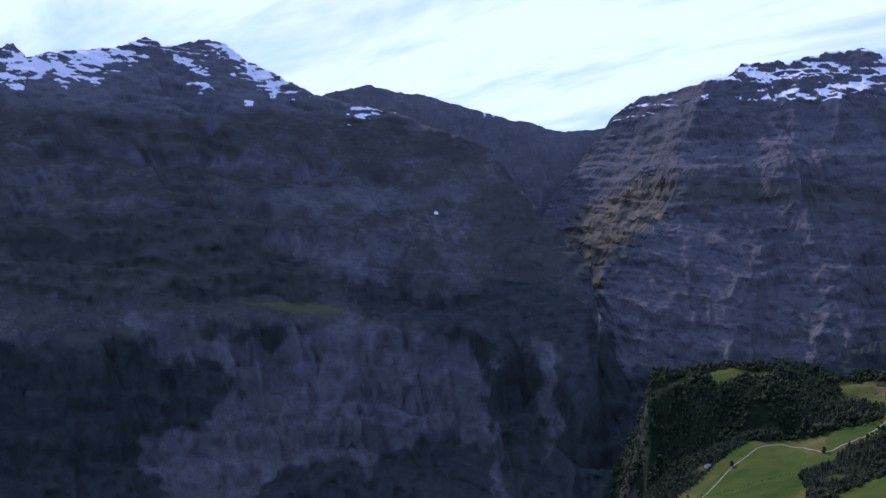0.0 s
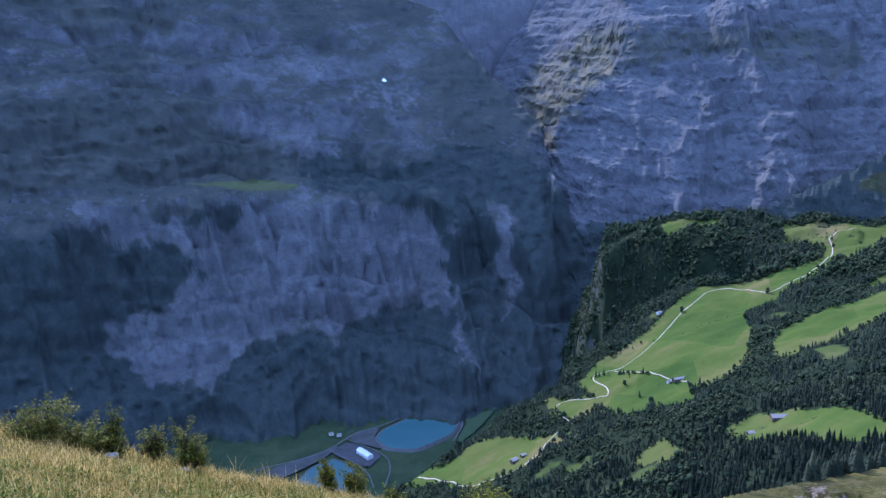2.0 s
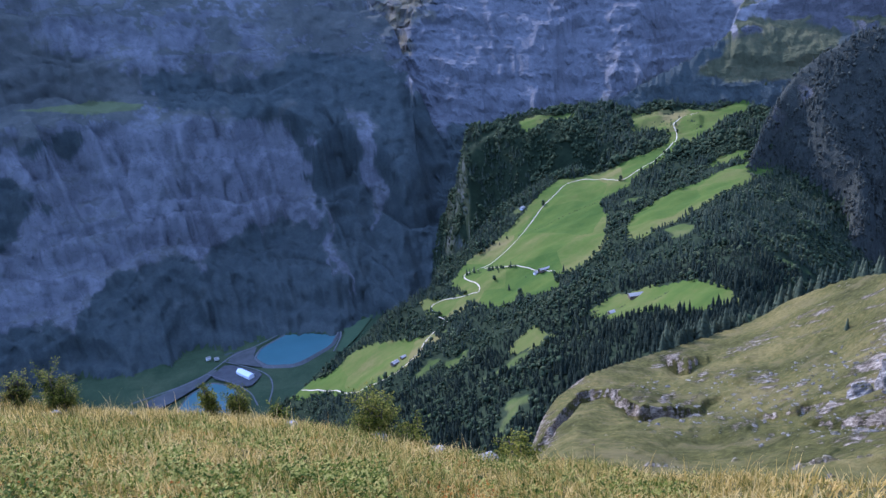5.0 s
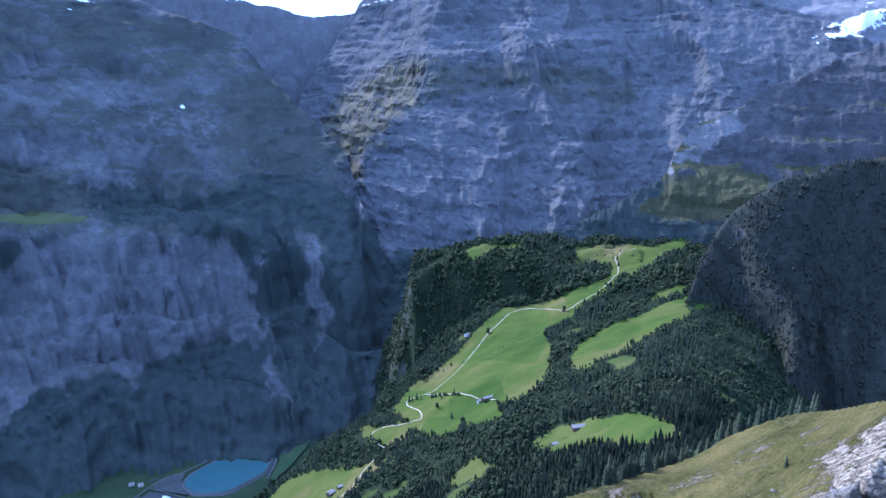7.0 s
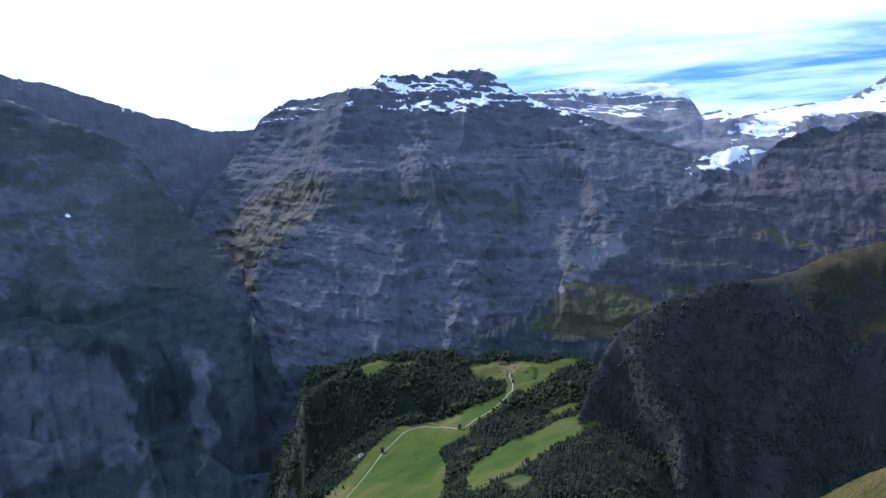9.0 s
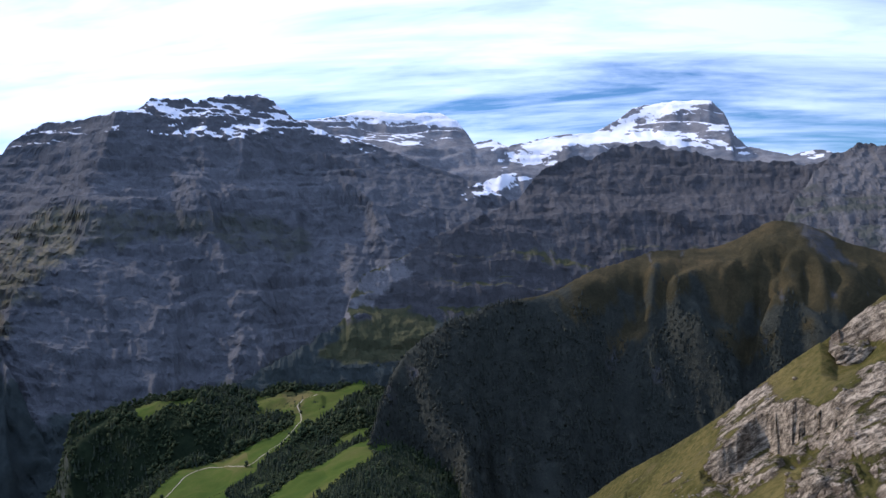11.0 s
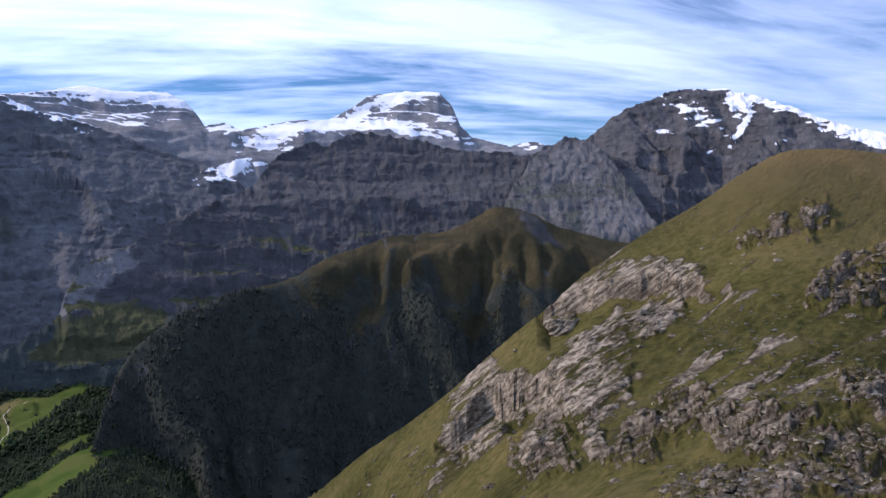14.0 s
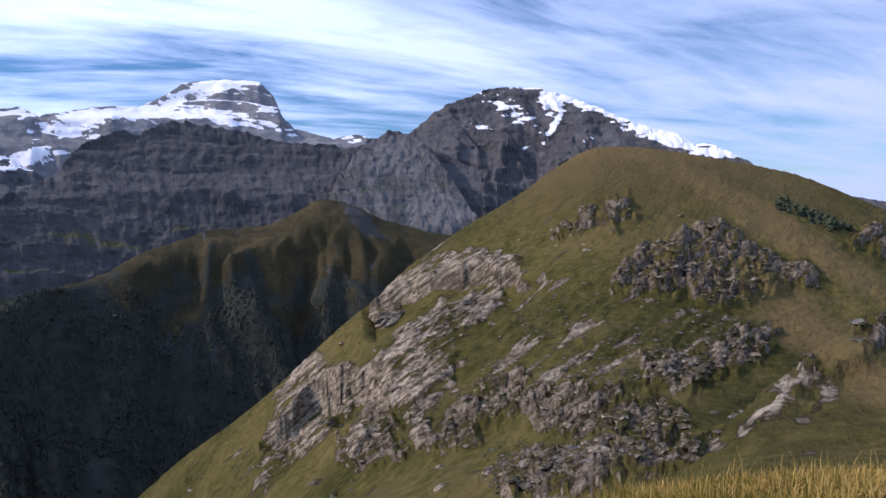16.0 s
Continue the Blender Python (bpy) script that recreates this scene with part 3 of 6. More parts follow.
def heights(a, r):
    """Height and owner (index in NAMES) for arrays of bearing and distance."""
    rad = np.radians(a)
    x, y, s = r * np.sin(rad), r * np.cos(rad), rad * 2000
    parts = []
    # valley floor and the flank of our own hill
    flank = -(0.80 - 0.0 * a) * r - 4 + 0.06 * r * fractal(x / 300, y / 300, 4)
    parts.append(np.maximum(FLOOR + 3 * fractal(x / 200, y / 200, 3), np.where(np.abs(a) > 110, -0.35 * r, flank)))
    # terrace of alps
    edge = track(a, TERRACE_EDGE, 1)
    t = terrace(x, y) - 2.2 * np.maximum(a - 33, 0) ** 2 + 14 * fractal(x / 230, y / 230, 4) + 1.2 * fractal(x / 40, y / 40, 3)
    t = t + 26 * np.exp(-((a - 20) / 5.0) ** 2 - ((r - 2400) / 150.0) ** 2)
    uneven = 40 * fractal(s / 110, r / 400, 3)
    # wooded knob across a ravine
    knob = t - 1.05 * np.maximum(track(a, KNOB_FRONT, 1) - r + uneven, 0) - 1.35 * np.maximum(r - 2560 + uneven, 0) - 120 * np.maximum(15.4 - a + uneven / 38, 0) + 9 * fractal(x / 70, y / 70, 3)
    t = t - 1.35 * np.maximum(r - edge + 0.3 * uneven, 0) - 0.5 * np.maximum(700 - r, 0) - 30 * np.maximum(-9 - a, 0)
    t = np.maximum(t, np.where((a > 4) & (a < 32), knob, -2000))
    parts.append(np.where(np.abs(a) > 100, -2000, t))
    far = [(-60, 17.5, WEST_CREST, WEST_FACE, 100, 1.7, 3.1, 0), (-14, 16, BACK_CREST, BACK_FACE, 40, 0.5, 8.7, 0),
           (5.5, 50, MIDDLE_CREST, MIDDLE_FACE, 85, 1.3, 5.3, 70), (26, 70, ICE_CREST, ICE_FACE, 60, 0.9, 1.9, 0),
           (21.5, 76, WALL_CREST, WALL_FACE, 9, 0.9, 6.6, 0), (63, 78, HORN_CREST, HORN_FACE, 30, 0.4, 2.4, 0),
           (68, 120, GLACIER_CREST, GLACIER_FACE, 130, 0.9, 4.2, 0)]
    for lo, hi, crest, face, gully, bench, seed, recede in far:
        z = np.full(np.shape(a), -2000.0)
        on = (a > lo) & (a < hi) & (r > face[0][0] - 250)
        if on.any():
            z[on] = massif(a[on], r[on], crest, face, gully * (np.interp(a[on], [12, 22], [0.55, 1.1]) if crest is MIDDLE_CREST else 1.0), bench, seed, recede * np.maximum(track(r[on], SPINE, 1) - a[on], 0), 0.3 if crest is ICE_CREST else np.interp(a[on], [15, 19], [0.15, 0.8]) if crest is MIDDLE_CREST else 0.8, 3.0 if crest is ICE_CREST else 8.0 if crest is HORN_CREST else 6.0)
        parts.append(z)
    # wooded ridge
    near_by = np.arange(-1.5, 1.6, 0.5)
    d = sum(track(a + k, WOOD_RIDGE, 2) for k in near_by) / len(near_by)
    zc = EYE + d * tan(sum(track(a + k, WOOD_RIDGE, 1) for k in near_by) / len(near_by)) + 7 * fractal(s / 110, 0 * s + 3, 5)
    down = np.maximum(d - r, 0) + 95 * (ridged(s / 330 + 4 + 0.4 * fractal(s / 300, r / 300, 2), r / 700, 3) - 0.3) * smooth(0, 170, d - r)
    down = np.maximum(down, 0)
    brow = np.interp(a, [44, 50, 56, 64], [20, 60, 120, 190]) * (1 + 0.5 * fractal(s / 120, r / 400, 3))
    w = zc - 0.42 * np.minimum(down, brow) - 1.2 * np.maximum(down - brow, 0) - 0.6 * np.maximum(r - d, 0) + 6 * fractal(s / 60, r / 60, 4) * smooth(0, 120, d - r)
    parts.append(np.where((a > 28) & (a < 112), w, -2000))
    if np.min(r) < 900:
        parts += near_land(a, r, x, y)
    stack = np.stack(parts)
    return stack.max(0), stack.argmax(0)


def near_land(a, r, x, y):
    """The knoll we stand on, the saddle, its spur and the rocky hill beyond."""
    kd, ke = track(a, KNOLL, 2), track(a, KNOLL, 1)
    kz = kd * tan(ke) + EYE
    k = np.where(r < kd, kz * (r / kd) ** 1.15, kz + (r - kd) * (tan(ke) - 0.16) - 0.012 * (r - kd) ** 2)
    spread = np.arange(-3, 3.1, 0.75)
    hd, he = sum(track(a + k, HILL, 2) for k in spread) / len(spread), sum(track(a + k, HILL, 1) for k in (-0.9, -0.45, 0, 0.45, 0.9)) / 5
    u = np.clip((r - 22) / (hd - 22), 0, 1)
    soft = sum(track(a + k, HILL, 1) for k in spread) / len(spread)
    he_in = soft + (he - soft) * smooth(0.86, 1.0, u)
    low = ke - 3.5
    rough = smooth(30, 90, r) * (1 - 0.8 * smooth(0.85, 1, u))
    rise = low + (he_in - low) * u
    bumps = rough * ((1.8 + 1.6 * (a < 54)) * fractal(x / 60, y / 60, 4) + 1.4 * (a < 54) * fractal(x / 24, y / 24, 3) + 0.4 * fractal(x / 14, y / 14, 3))
    h = EYE + r * tan(rise) + bumps + 0.25 * smooth(40, 200, r) * fractal(x / 9, y / 9, 3)
    for line, reach in CLIFFS:
        d = track(a, line, 1) + 7 * fractal(x / 26, y / 26, 4) - r
        h = h - track(a, line, 2) * (1 + 0.4 * perlin(x / 12, y / 12)) * smooth(-0.8, 1.8, d) * (1 - smooth(2, reach, d))
    # grassy rib that comes down from the top
    h = h + 4.5 * zones(a, low + (he_in - low) * u, [(96.2, -2.4, 8.5, 1.6, -34)], 0.9, 0.15) * (1 - smooth(0.9, 1, u))
    h = np.where(r > hd, EYE + hd * tan(he) - (0.55 + 0.45 * smooth(80, 60, a)) * (r - hd) - 0.0006 * (r - hd) ** 2, h)
    h = np.where((a > 14) & (a < 140) & (r > 12), h, -2000)
    sd, se = track(a, SPUR, 2), track(a, SPUR, 1)
    us = np.clip((r - 10) / (sd - 10), 0, 1)
    p = EYE + r * tan(low + 1.5 + (se - low - 1.5) * us) + 0.5 * fractal(x / 8, y / 8, 4) * smooth(12, 30, r)
    p = np.where(r > sd, EYE + sd * tan(se) - 0.75 * (r - sd), p)
    p = np.where((a > 80) & (a < 150) & (r > 10), p, -2000)
    return [np.maximum(h, p), k]


RELIEF = {"west": 16, "back": 9, "middle": 13, "ice": 7, "wall": 8, "horn": 10, "glacier": 15}


def hill_relief(a, r, z):
    """How far the rock of the hill stands out of the turf: beds that climb to one side, and broken blocks."""
    rise = np.degrees(np.arctan2(z - EYE, r))
    slabs, crags, strips = areas(a, rise, HILL_SLABS, 0.5, 0.5), areas(a, rise, HILL_CRAGS, 0.5, 0.7), areas(a, rise, HILL_STRIPS, 0.8, 0.8)
    saddle = zones(a, rise, ROCKS_SADDLE, 0.45)
    side = 280 * np.radians(a - 80)
    lift = 280 * np.radians(rise)
    across, along = lift * 0.83 - side * 0.56, side * 0.83 + lift * 0.56
    bed = across / 6.5 + 0.7 * fractal(along / 40, across / 22, 3)
    part_of = bed - np.floor(bed)
    scarp = np.where(part_of < 0.8, part_of / 0.8, (1 - part_of) / 0.2)
    thin = across / 2.3 + 0.8 * fractal(along / 14, across / 8, 3)
    leaf = thin - np.floor(thin)
    slab = 1.5 * scarp + 0.5 * np.where(leaf < 0.75, leaf / 0.75, (1 - leaf) / 0.25) + 0.9 * ridged(across / 11, along / 34, 4) + 0.6 * fractal(side / 9, lift / 9, 4)
    warp = 0.5 * fractal(side / 7, lift / 7, 3)
    tall, rim = worley(along / 6 + warp, across / 5 + warp)
    small, chink = worley(along / 2.3 + warp, across / 1.9 - warp)
    lumps = (1.6 * tall - 1.0 * smooth(0.2, 0, rim) + 0.9 * small - 0.6 * smooth(0.2, 0, chink) + 1.5 * ridged(across / 15, along / 24, 3) + 0.8 * ridged(side / 9, lift / 12, 3)) * np.clip(r / 230, 0.5, 1.2)
    out = slab * np.maximum(slabs, np.maximum(0.45 * strips, 0.4 * saddle)) + lumps * np.maximum(crags, 0.35 * saddle) + np.where(a < 54, 0.25, 0.12) * slab
    return out * smooth(30, 90, r) * (1 - 0.8 * smooth(0.85, 1, r / track(a, HILL, 2)))


def weathered(a, r, z, own):
    """Shifts towards the lookout and upwards that carve the rock faces."""
    amount = np.array([RELIEF.get(title, 0) for title in NAMES], float)[own]
    near = (own == NAMES.index("hill")).astype(float)
    amount *= 1 + 1.5 * areas(a, np.degrees(np.arctan2(z - EYE, r)), [MIDDLE_GOLD], 1.0, 0.4) if amount.any() else 1
    for field in (amount, near):
        for _ in range(2):
            field[1:-1, 1:-1] = (field[1:-1, 1:-1] * 2 + field[:-2, 1:-1] + field[2:, 1:-1] + field[1:-1, :-2] + field[1:-1, 2:]) / 6
    toward, up = np.zeros(a.shape), np.zeros(a.shape)
    if amount.any():
        s = np.radians(a) * 3600
        lean = s + 0.4 * z
        beds = z + 0.06 * s + 25 * fractal(s / 400, z / 300, 3)
        toward = amount * (0.75 * ridged(lean / 150, z / 190, 4) + 0.6 * fractal(s / 48, z / 40, 4) + 0.32 * ridged(s / 260, beds / 46, 3))
    if near.any():
        out = near * hill_relief(a, r, z)
        toward, up = toward + 0.62 * out, 0.78 * out
    return toward, up


def land(x, y):
    """Height of the land under a place of the plan."""
    return heights(np.degrees(np.arctan2(x, y)), np.maximum(np.hypot(x, y), 0.2))[0]


# ---------------------------------------------------------------- land materials
# greys of the far walls lean slightly blue, standing in for haze
GREY = ((0.088, 0.091, 0.096), (0.116, 0.120, 0.126), (0.154, 0.158, 0.165))
DARK = ((0.060, 0.060, 0.062), (0.086, 0.086, 0.088), (0.124, 0.122, 0.122))
PALE = ((0.15, 0.14, 0.125), (0.30, 0.285, 0.26), (0.46, 0.44, 0.41))
# turf of the far walls, its contrast flattened as by haze
HAZED_TURF = ((0.050, 0.056, 0.050), (0.068, 0.074, 0.064), (0.094, 0.098, 0.082))
# golden grass, its colour raised to strengthen sunlight on the gorge flank
GOLDEN = ((0.095, 0.094, 0.055), (0.14, 0.13, 0.072), (0.20, 0.175, 0.09))
MEADOW = ((0.042, 0.062, 0.014), (0.060, 0.078, 0.018), (0.090, 0.092, 0.030))
LAND = {
    "valley": land_material("valley_floor", GREY, ((0.030, 0.048, 0.022), (0.045, 0.064, 0.030), (0.065, 0.080, 0.038)), woods=((0.010, 0.016, 0.008), (0.018, 0.026, 0.012), (0.03, 0.04, 0.018))),
    "terrace": land_material("forest_floor", GREY, MEADOW, relief=1.5, woods=((0.010, 0.016, 0.008), (0.018, 0.026, 0.012), (0.03, 0.04, 0.018))),
    "west": land_material("west_mountain_rock", ((0.092, 0.095, 0.101), (0.130, 0.134, 0.140), (0.178, 0.181, 0.187)), HAZED_TURF, 1.0, 0.55, 6.0),
    # back ridge made paler and bluer, haze worked into its rock
    "back": land_material("back_ridge_rock", ((0.14, 0.143, 0.148), (0.175, 0.178, 0.183), (0.215, 0.218, 0.225)), HAZED_TURF, 1.2, 0.5),
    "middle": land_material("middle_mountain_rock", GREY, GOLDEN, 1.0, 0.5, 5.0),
    "ice": land_material("ice_mountain_rock", ((0.13, 0.132, 0.136), (0.20, 0.203, 0.208), (0.28, 0.283, 0.288)), HAZED_TURF, 1.1, 0.6),
    # pale rock raised 1.7 times here, to brighten the wall's sunlit end
    "wall": land_material("wall_rock", DARK, ((0.045, 0.050, 0.028), (0.066, 0.070, 0.036), (0.105, 0.098, 0.050)), 1.1, 0.7, 6.0, 1.7),
    "horn": land_material("horn_rock", ((0.080, 0.079, 0.080), (0.115, 0.114, 0.114), (0.160, 0.158, 0.156)), HAZED_TURF, 1.0, 0.3),
    "glacier": land_material("glacier_mountain_rock", ((0.060, 0.060, 0.062), (0.090, 0.089, 0.090), (0.140, 0.138, 0.136)), HAZED_TURF, 1.1, 0.4),
    "wood": land_material("wooded_ridge_soil", DARK, ((0.029, 0.028, 0.016), (0.052, 0.046, 0.024), (0.094, 0.073, 0.035)), 0.8, 0.3, 6.0, 1.0,
                          ((0.028, 0.032, 0.026), (0.041, 0.045, 0.036), (0.062, 0.064, 0.048))),
    "knoll": land_material("knoll_turf", PALE, ((0.040, 0.040, 0.012), (0.075, 0.066, 0.020), (0.13, 0.105, 0.036)), 0.02, 0.4, 0.08),
    "hill": hill_material("limestone_hill"),
}


# ---------------------------------------------------------------- what grows and lies where
def masks(title, a, r, z, flat):
    """Turf, woods, snow and bare rock for points of one owner. flat: 1 level, 0 upright."""
    e = np.degrees(np.arctan2(z - EYE, r))
    s, x, y = np.radians(a) * 3600, r * np.sin(np.radians(a)), r * np.cos(np.radians(a))
    none = np.zeros(np.shape(a))
    patchy = fractal(s / 150, r / 150 + z / 200, 5)
    large = fractal(s / 800 + 5, z / 260, 3)
    green, woods, snow, rock, dry, pale, alp = [none] * 7
    if title in ("west", "middle", "wall", "horn", "back"):
        lean = {"west": 0.60, "middle": 0.63, "wall": 0.66, "horn": 0.72, "back": 0.8}[title]
        top = {"west": 420, "middle": 230, "wall": 170, "horn": 60, "back": 200}[title]
        green = smooth(lean - 0.2, lean + 0.2, flat + 0.14 * patchy + 0.15 * large) * (1 - smooth(top, top + 170, z + 90 * large))
        foot = {"west": -860 + 0.34 * np.abs(x + 330), "middle": -600 + 0 * x, "wall": -350 + 0 * x, "horn": -220 + 0 * x, "back": -600 + 0 * x}[title]
        woods = smooth(130, -130, z - foot + 230 * fractal(s / 380, z / 300 + r / 900, 4))
        if title == "west":
            green = np.maximum(green, 0.50 + 0.30 * patchy + 0.25 * large) * (1 - smooth(top, top + 170, z + 90 * large))
            green = np.maximum(green, areas(a, e, [WEST_SHELF], 0.6, 0.9))
            pale = np.maximum(0.64 * areas(a, e, [PALE_CLIFF], 0.6, 1.2), 0.54 * areas(a, e, WEST_PALE, 0.4, 0.7))
            alp = areas(a, e, [WEST_SUNLIT], 0.15, 0.1)
            woods = np.maximum(smooth(-8.2, -9.2, e + 0.7 * patchy), areas(a, e, WEST_WOODS, 0.5, 1.0)) * (1 - np.minimum(1.5 * pale, 1))
            green = green * (1 - 0.8 * pale)
        if title == "middle":
            green = np.maximum(green * 0.12, 0.4 * areas(a, e, [MIDDLE_DARK], 0.5, 0.8))
            woods = np.maximum(woods, 0.45 * areas(a, e, [MIDDLE_DARK], 0.5, 0.8))
            green = np.maximum(green, 0.5 * areas(a, e, [MIDDLE_GOLD], 0.7, 0.8))
            pale = 0.6 * areas(a, e, MIDDLE_PALE, 0.3, 0.5)
        if title == "wall":
            green = green * smooth(0, -120, z)
            pale = areas(a, e, WALL_PALE, 0.3, 0.4)
            turf = areas(a, e, [WALL_ALP], 0.4, 0.5)
            woods = np.maximum(woods, smooth(-5.6, -7, e)) * (1 - turf) * (1 - pale)
            green = np.maximum(green, turf)
        if title == "horn":
            pale = areas(a, e, HORN_PALE, 0.4, 0.4)
            green = green * (1 - pale)
    if title in ("west", "back", "middle", "ice", "wall", "glacier", "horn"):
        line = {"west": 720, "back": 640, "middle": 420, "ice": 430, "wall": 330, "glacier": 470, "horn": 420}[title]
        ledge = {"west": 0.88, "back": 0.84, "middle": 0.74, "ice": 0.86, "wall": 0.9, "glacier": 0.96, "horn": 0.9}[title]
        snow = smooth(ledge - 0.05, ledge + 0.05, flat + 0.12 * patchy) * smooth(line, line + 130, z + 120 * large)
        spots = {"west": SNOW_WEST, "back": SNOW_WEST, "middle": SNOW_ICE[:1]}.get(title, SNOW_ICE + SNOW_EAST)
        snow = np.maximum(snow, zones(a, e, spots, 0.6, 1.1, 0.9, 0.3) * (0.38 + 0.65 * smooth(0.4, 0.75, flat + 0.25 * fractal(s / 40, r / 40, 4))))
    if title in ("glacier", "ice"):
        snow = np.maximum(snow, (0.95 if title == "glacier" else 0.62) * zones(a, e, SNOW_EAST[:7] if title == "glacier" else SNOW_ICE[:9], 0.45, 0.6, 0.8, 0.4))
    if title == "wood":
        left = track(a, WOOD_RIDGE, 2) - r
        bare = 0.6 * areas(a, e, RIDGE_ROCK, 0.3, 0.4)
        green = (1 - 0.7 * smooth(1.35, 1.9, ridged(s / 130, z / 130, 4) + 0.5 * large)) * (1 - bare)
        woods = smooth(20, 120, left + 90 * patchy - np.interp(a, [44, 50, 56, 64], [-170, 0, 110, 200])) * (1 - bare)
    if title == "terrace":
        green, woods = 1 - 0.5 * smooth(0.42, 0.3, flat + 0.12 * patchy), (1 - 0.5 * smooth(0.42, 0.3, flat + 0.12 * patchy)) - 0.7 * smooth(-0.64, -0.78, fractal(x / 120, y / 120, 3)) * (r < track(a, TERRACE_EDGE, 1) - 70)
    if title == "valley":
        green = none + 1
        woods = smooth(FLOOR + 8, FLOOR + 40, z)
    if title == "knoll":
        green = none + 1
    if title == "hill":
        rock = np.where(a < 54, 0.3, 0) * zones(a, e, ROCKS_SADDLE, 0.6, 0.4) + np.where(a < 54, 0.04, 0.13 * smooth(2.5, -2, e))
        rock = rock + 0.42 * areas(a, e, HILL_SLABS, 0.7, 1.0) + 0.36 * areas(a, e, HILL_CRAGS, 0.5, 0.7)
        side = 280 * np.radians(a - 80)
        lift = 280 * np.radians(e)
        beds, along = lift * 0.83 - side * 0.56 + 3 * fractal(side / 40, lift / 40, 3), side * 0.83 + lift * 0.56
        streaks = smooth(0.1, 0.6, perlin(beds / 4.2, along / 26) + 0.5 * perlin(beds / 1.7 + 7, along / 13) + 0.4 * perlin(along / 30, beds / 30))
        rock = rock + 0.5 * streaks * np.maximum(areas(a, e, HILL_STRIPS, 0.8, 0.9), 0.45 * smooth(56, 50, a) * smooth(120, 170, r)) + 0.22 * streaks * (a > 54) * smooth(3, -1, e)
        rock = rock + np.where(a < 54, 0.25, 0.35) * smooth(0.62, 0.42, flat) + 0.25 * smooth(0.5, 0.35, flat)
        pale = np.clip(0.3 * (a < 54) + areas(a, e, HILL_SLABS, 0.5, 0.8) + 0.6 * areas(a, e, HILL_STRIPS, 0.6, 0.8) * (1 - areas(a, e, HILL_CRAGS, 0.5, 0.7)), 0, 1)
        dry = zones(a, e, [(96.2, -2.4, 8.5, 1.0, -34), (86, 3.2, 7, 0.7, -6), (99, -10, 6, 1.6, -42)], 0.5, 0.4)
        rock = rock * (1 - 0.75 * dry)
    return {"green": green, "woods": woods, "snow": snow, "rock": rock, "dry": dry, "pale": pale, "alp": alp}


# ---------------------------------------------------------------- the land as sheets
def sheets(bearings, distances, titles):
    """One sheet of land over bearings and distances, parted by owner. titles: owner -> (name, label, category, kind)."""
    a, r = np.meshgrid(np.array(bearings), np.array(distances))
    z, own = heights(a, r)
    rad = np.radians(a)
    toward, up = weathered(a, r, z, own)
    grid = np.stack([(r - toward) * np.sin(rad), (r - toward) * np.cos(rad), z + up], -1)
    normal = np.cross(np.gradient(grid, axis=1), np.gradient(grid, axis=0))
    flat = np.abs(normal[..., 2]) / np.maximum(np.linalg.norm(normal, axis=-1), 1e-9)
    co, flat, az, rz, hz = grid.reshape(-1, 3), flat.ravel(), a.ravel(), r.ravel(), z.ravel()
    rows, cols = a.shape
    i = np.arange(rows * cols).reshape(rows, cols)
    quads = np.stack([i[:-1, :-1], i[:-1, 1:], i[1:, 1:], i[1:, :-1]], -1).reshape(-1, 4)[:, ::-1]
    mine = own[:-1, :-1].reshape(-1)
    made = []
    for k, title in enumerate(NAMES):
        pick = quads[mine == k]
        if not len(pick):
            continue
        used, idx = np.unique(pick, return_inverse=True)
        me = bpy.data.meshes.new(title)
        me.vertices.add(len(used))
        me.vertices.foreach_set("co", co[used].ravel())
        me.loops.add(len(pick) * 4)
        me.loops.foreach_set("vertex_index", idx.reshape(-1).astype(np.int32))
        me.polygons.add(len(pick))
        me.polygons.foreach_set("loop_start", np.arange(0, len(pick) * 4, 4, dtype=np.int32))
        me.polygons.foreach_set("use_smooth", np.full(len(pick), title in ("valley", "terrace", "wood", "hill", "knoll", "ice", "west")))
        me.update()
        for kind_of, values in masks(title, az[used], rz[used], hz[used], flat[used]).items():
            me.attributes.new(kind_of, "FLOAT", "POINT").data.foreach_set("value", values.astype(np.float32))
        me.materials.append(LAND[title])
        name, label, category, kind = titles.get(title, ("ground", "", "", "structure"))
        made.append(tagged(new(name, me), label, category, "", kind))
    return made


MOUNTAINS = {
    "valley": ("ground", "", "", "structure"), "terrace": ("ground", "", "", "structure"), "hill": ("ground", "", "", "structure"), "knoll": ("ground", "", "", "structure"),
    "west": ("mountain", "huge shaded grey mountain wall with a green shelf and snowy top", "mountain", ""),
    "back": ("mountain", "distant grey ridge with patches of snow closing a gorge", "mountain", ""),
    "middle": ("mountain", "banded grey rock massif with snow on its ledges", "mountain", ""),
    "ice": ("mountain", "far snow-covered summits with a white domed peak and glacier", "mountain", ""),
    "wall": ("mountain", "dark flat-topped rock wall with streaks of snow", "mountain", ""),
    "horn": ("mountain", "grey rock horn above pale scree fans", "mountain", ""),
    "glacier": ("mountain", "dark rocky peak with a bright snowfield on its shoulder", "mountain", ""),
    "wood": ("mountain", "dark wooded ridge with a grassy crest", "mountain", ""),
}


def steps(*spans):
    """Distances: spans of (from, to, count), the last end included."""
    out = []
    for lo, hi, count in spans:
        out += list(np.linspace(lo, hi, count, endpoint=False))
    return out + [spans[-1][1]]


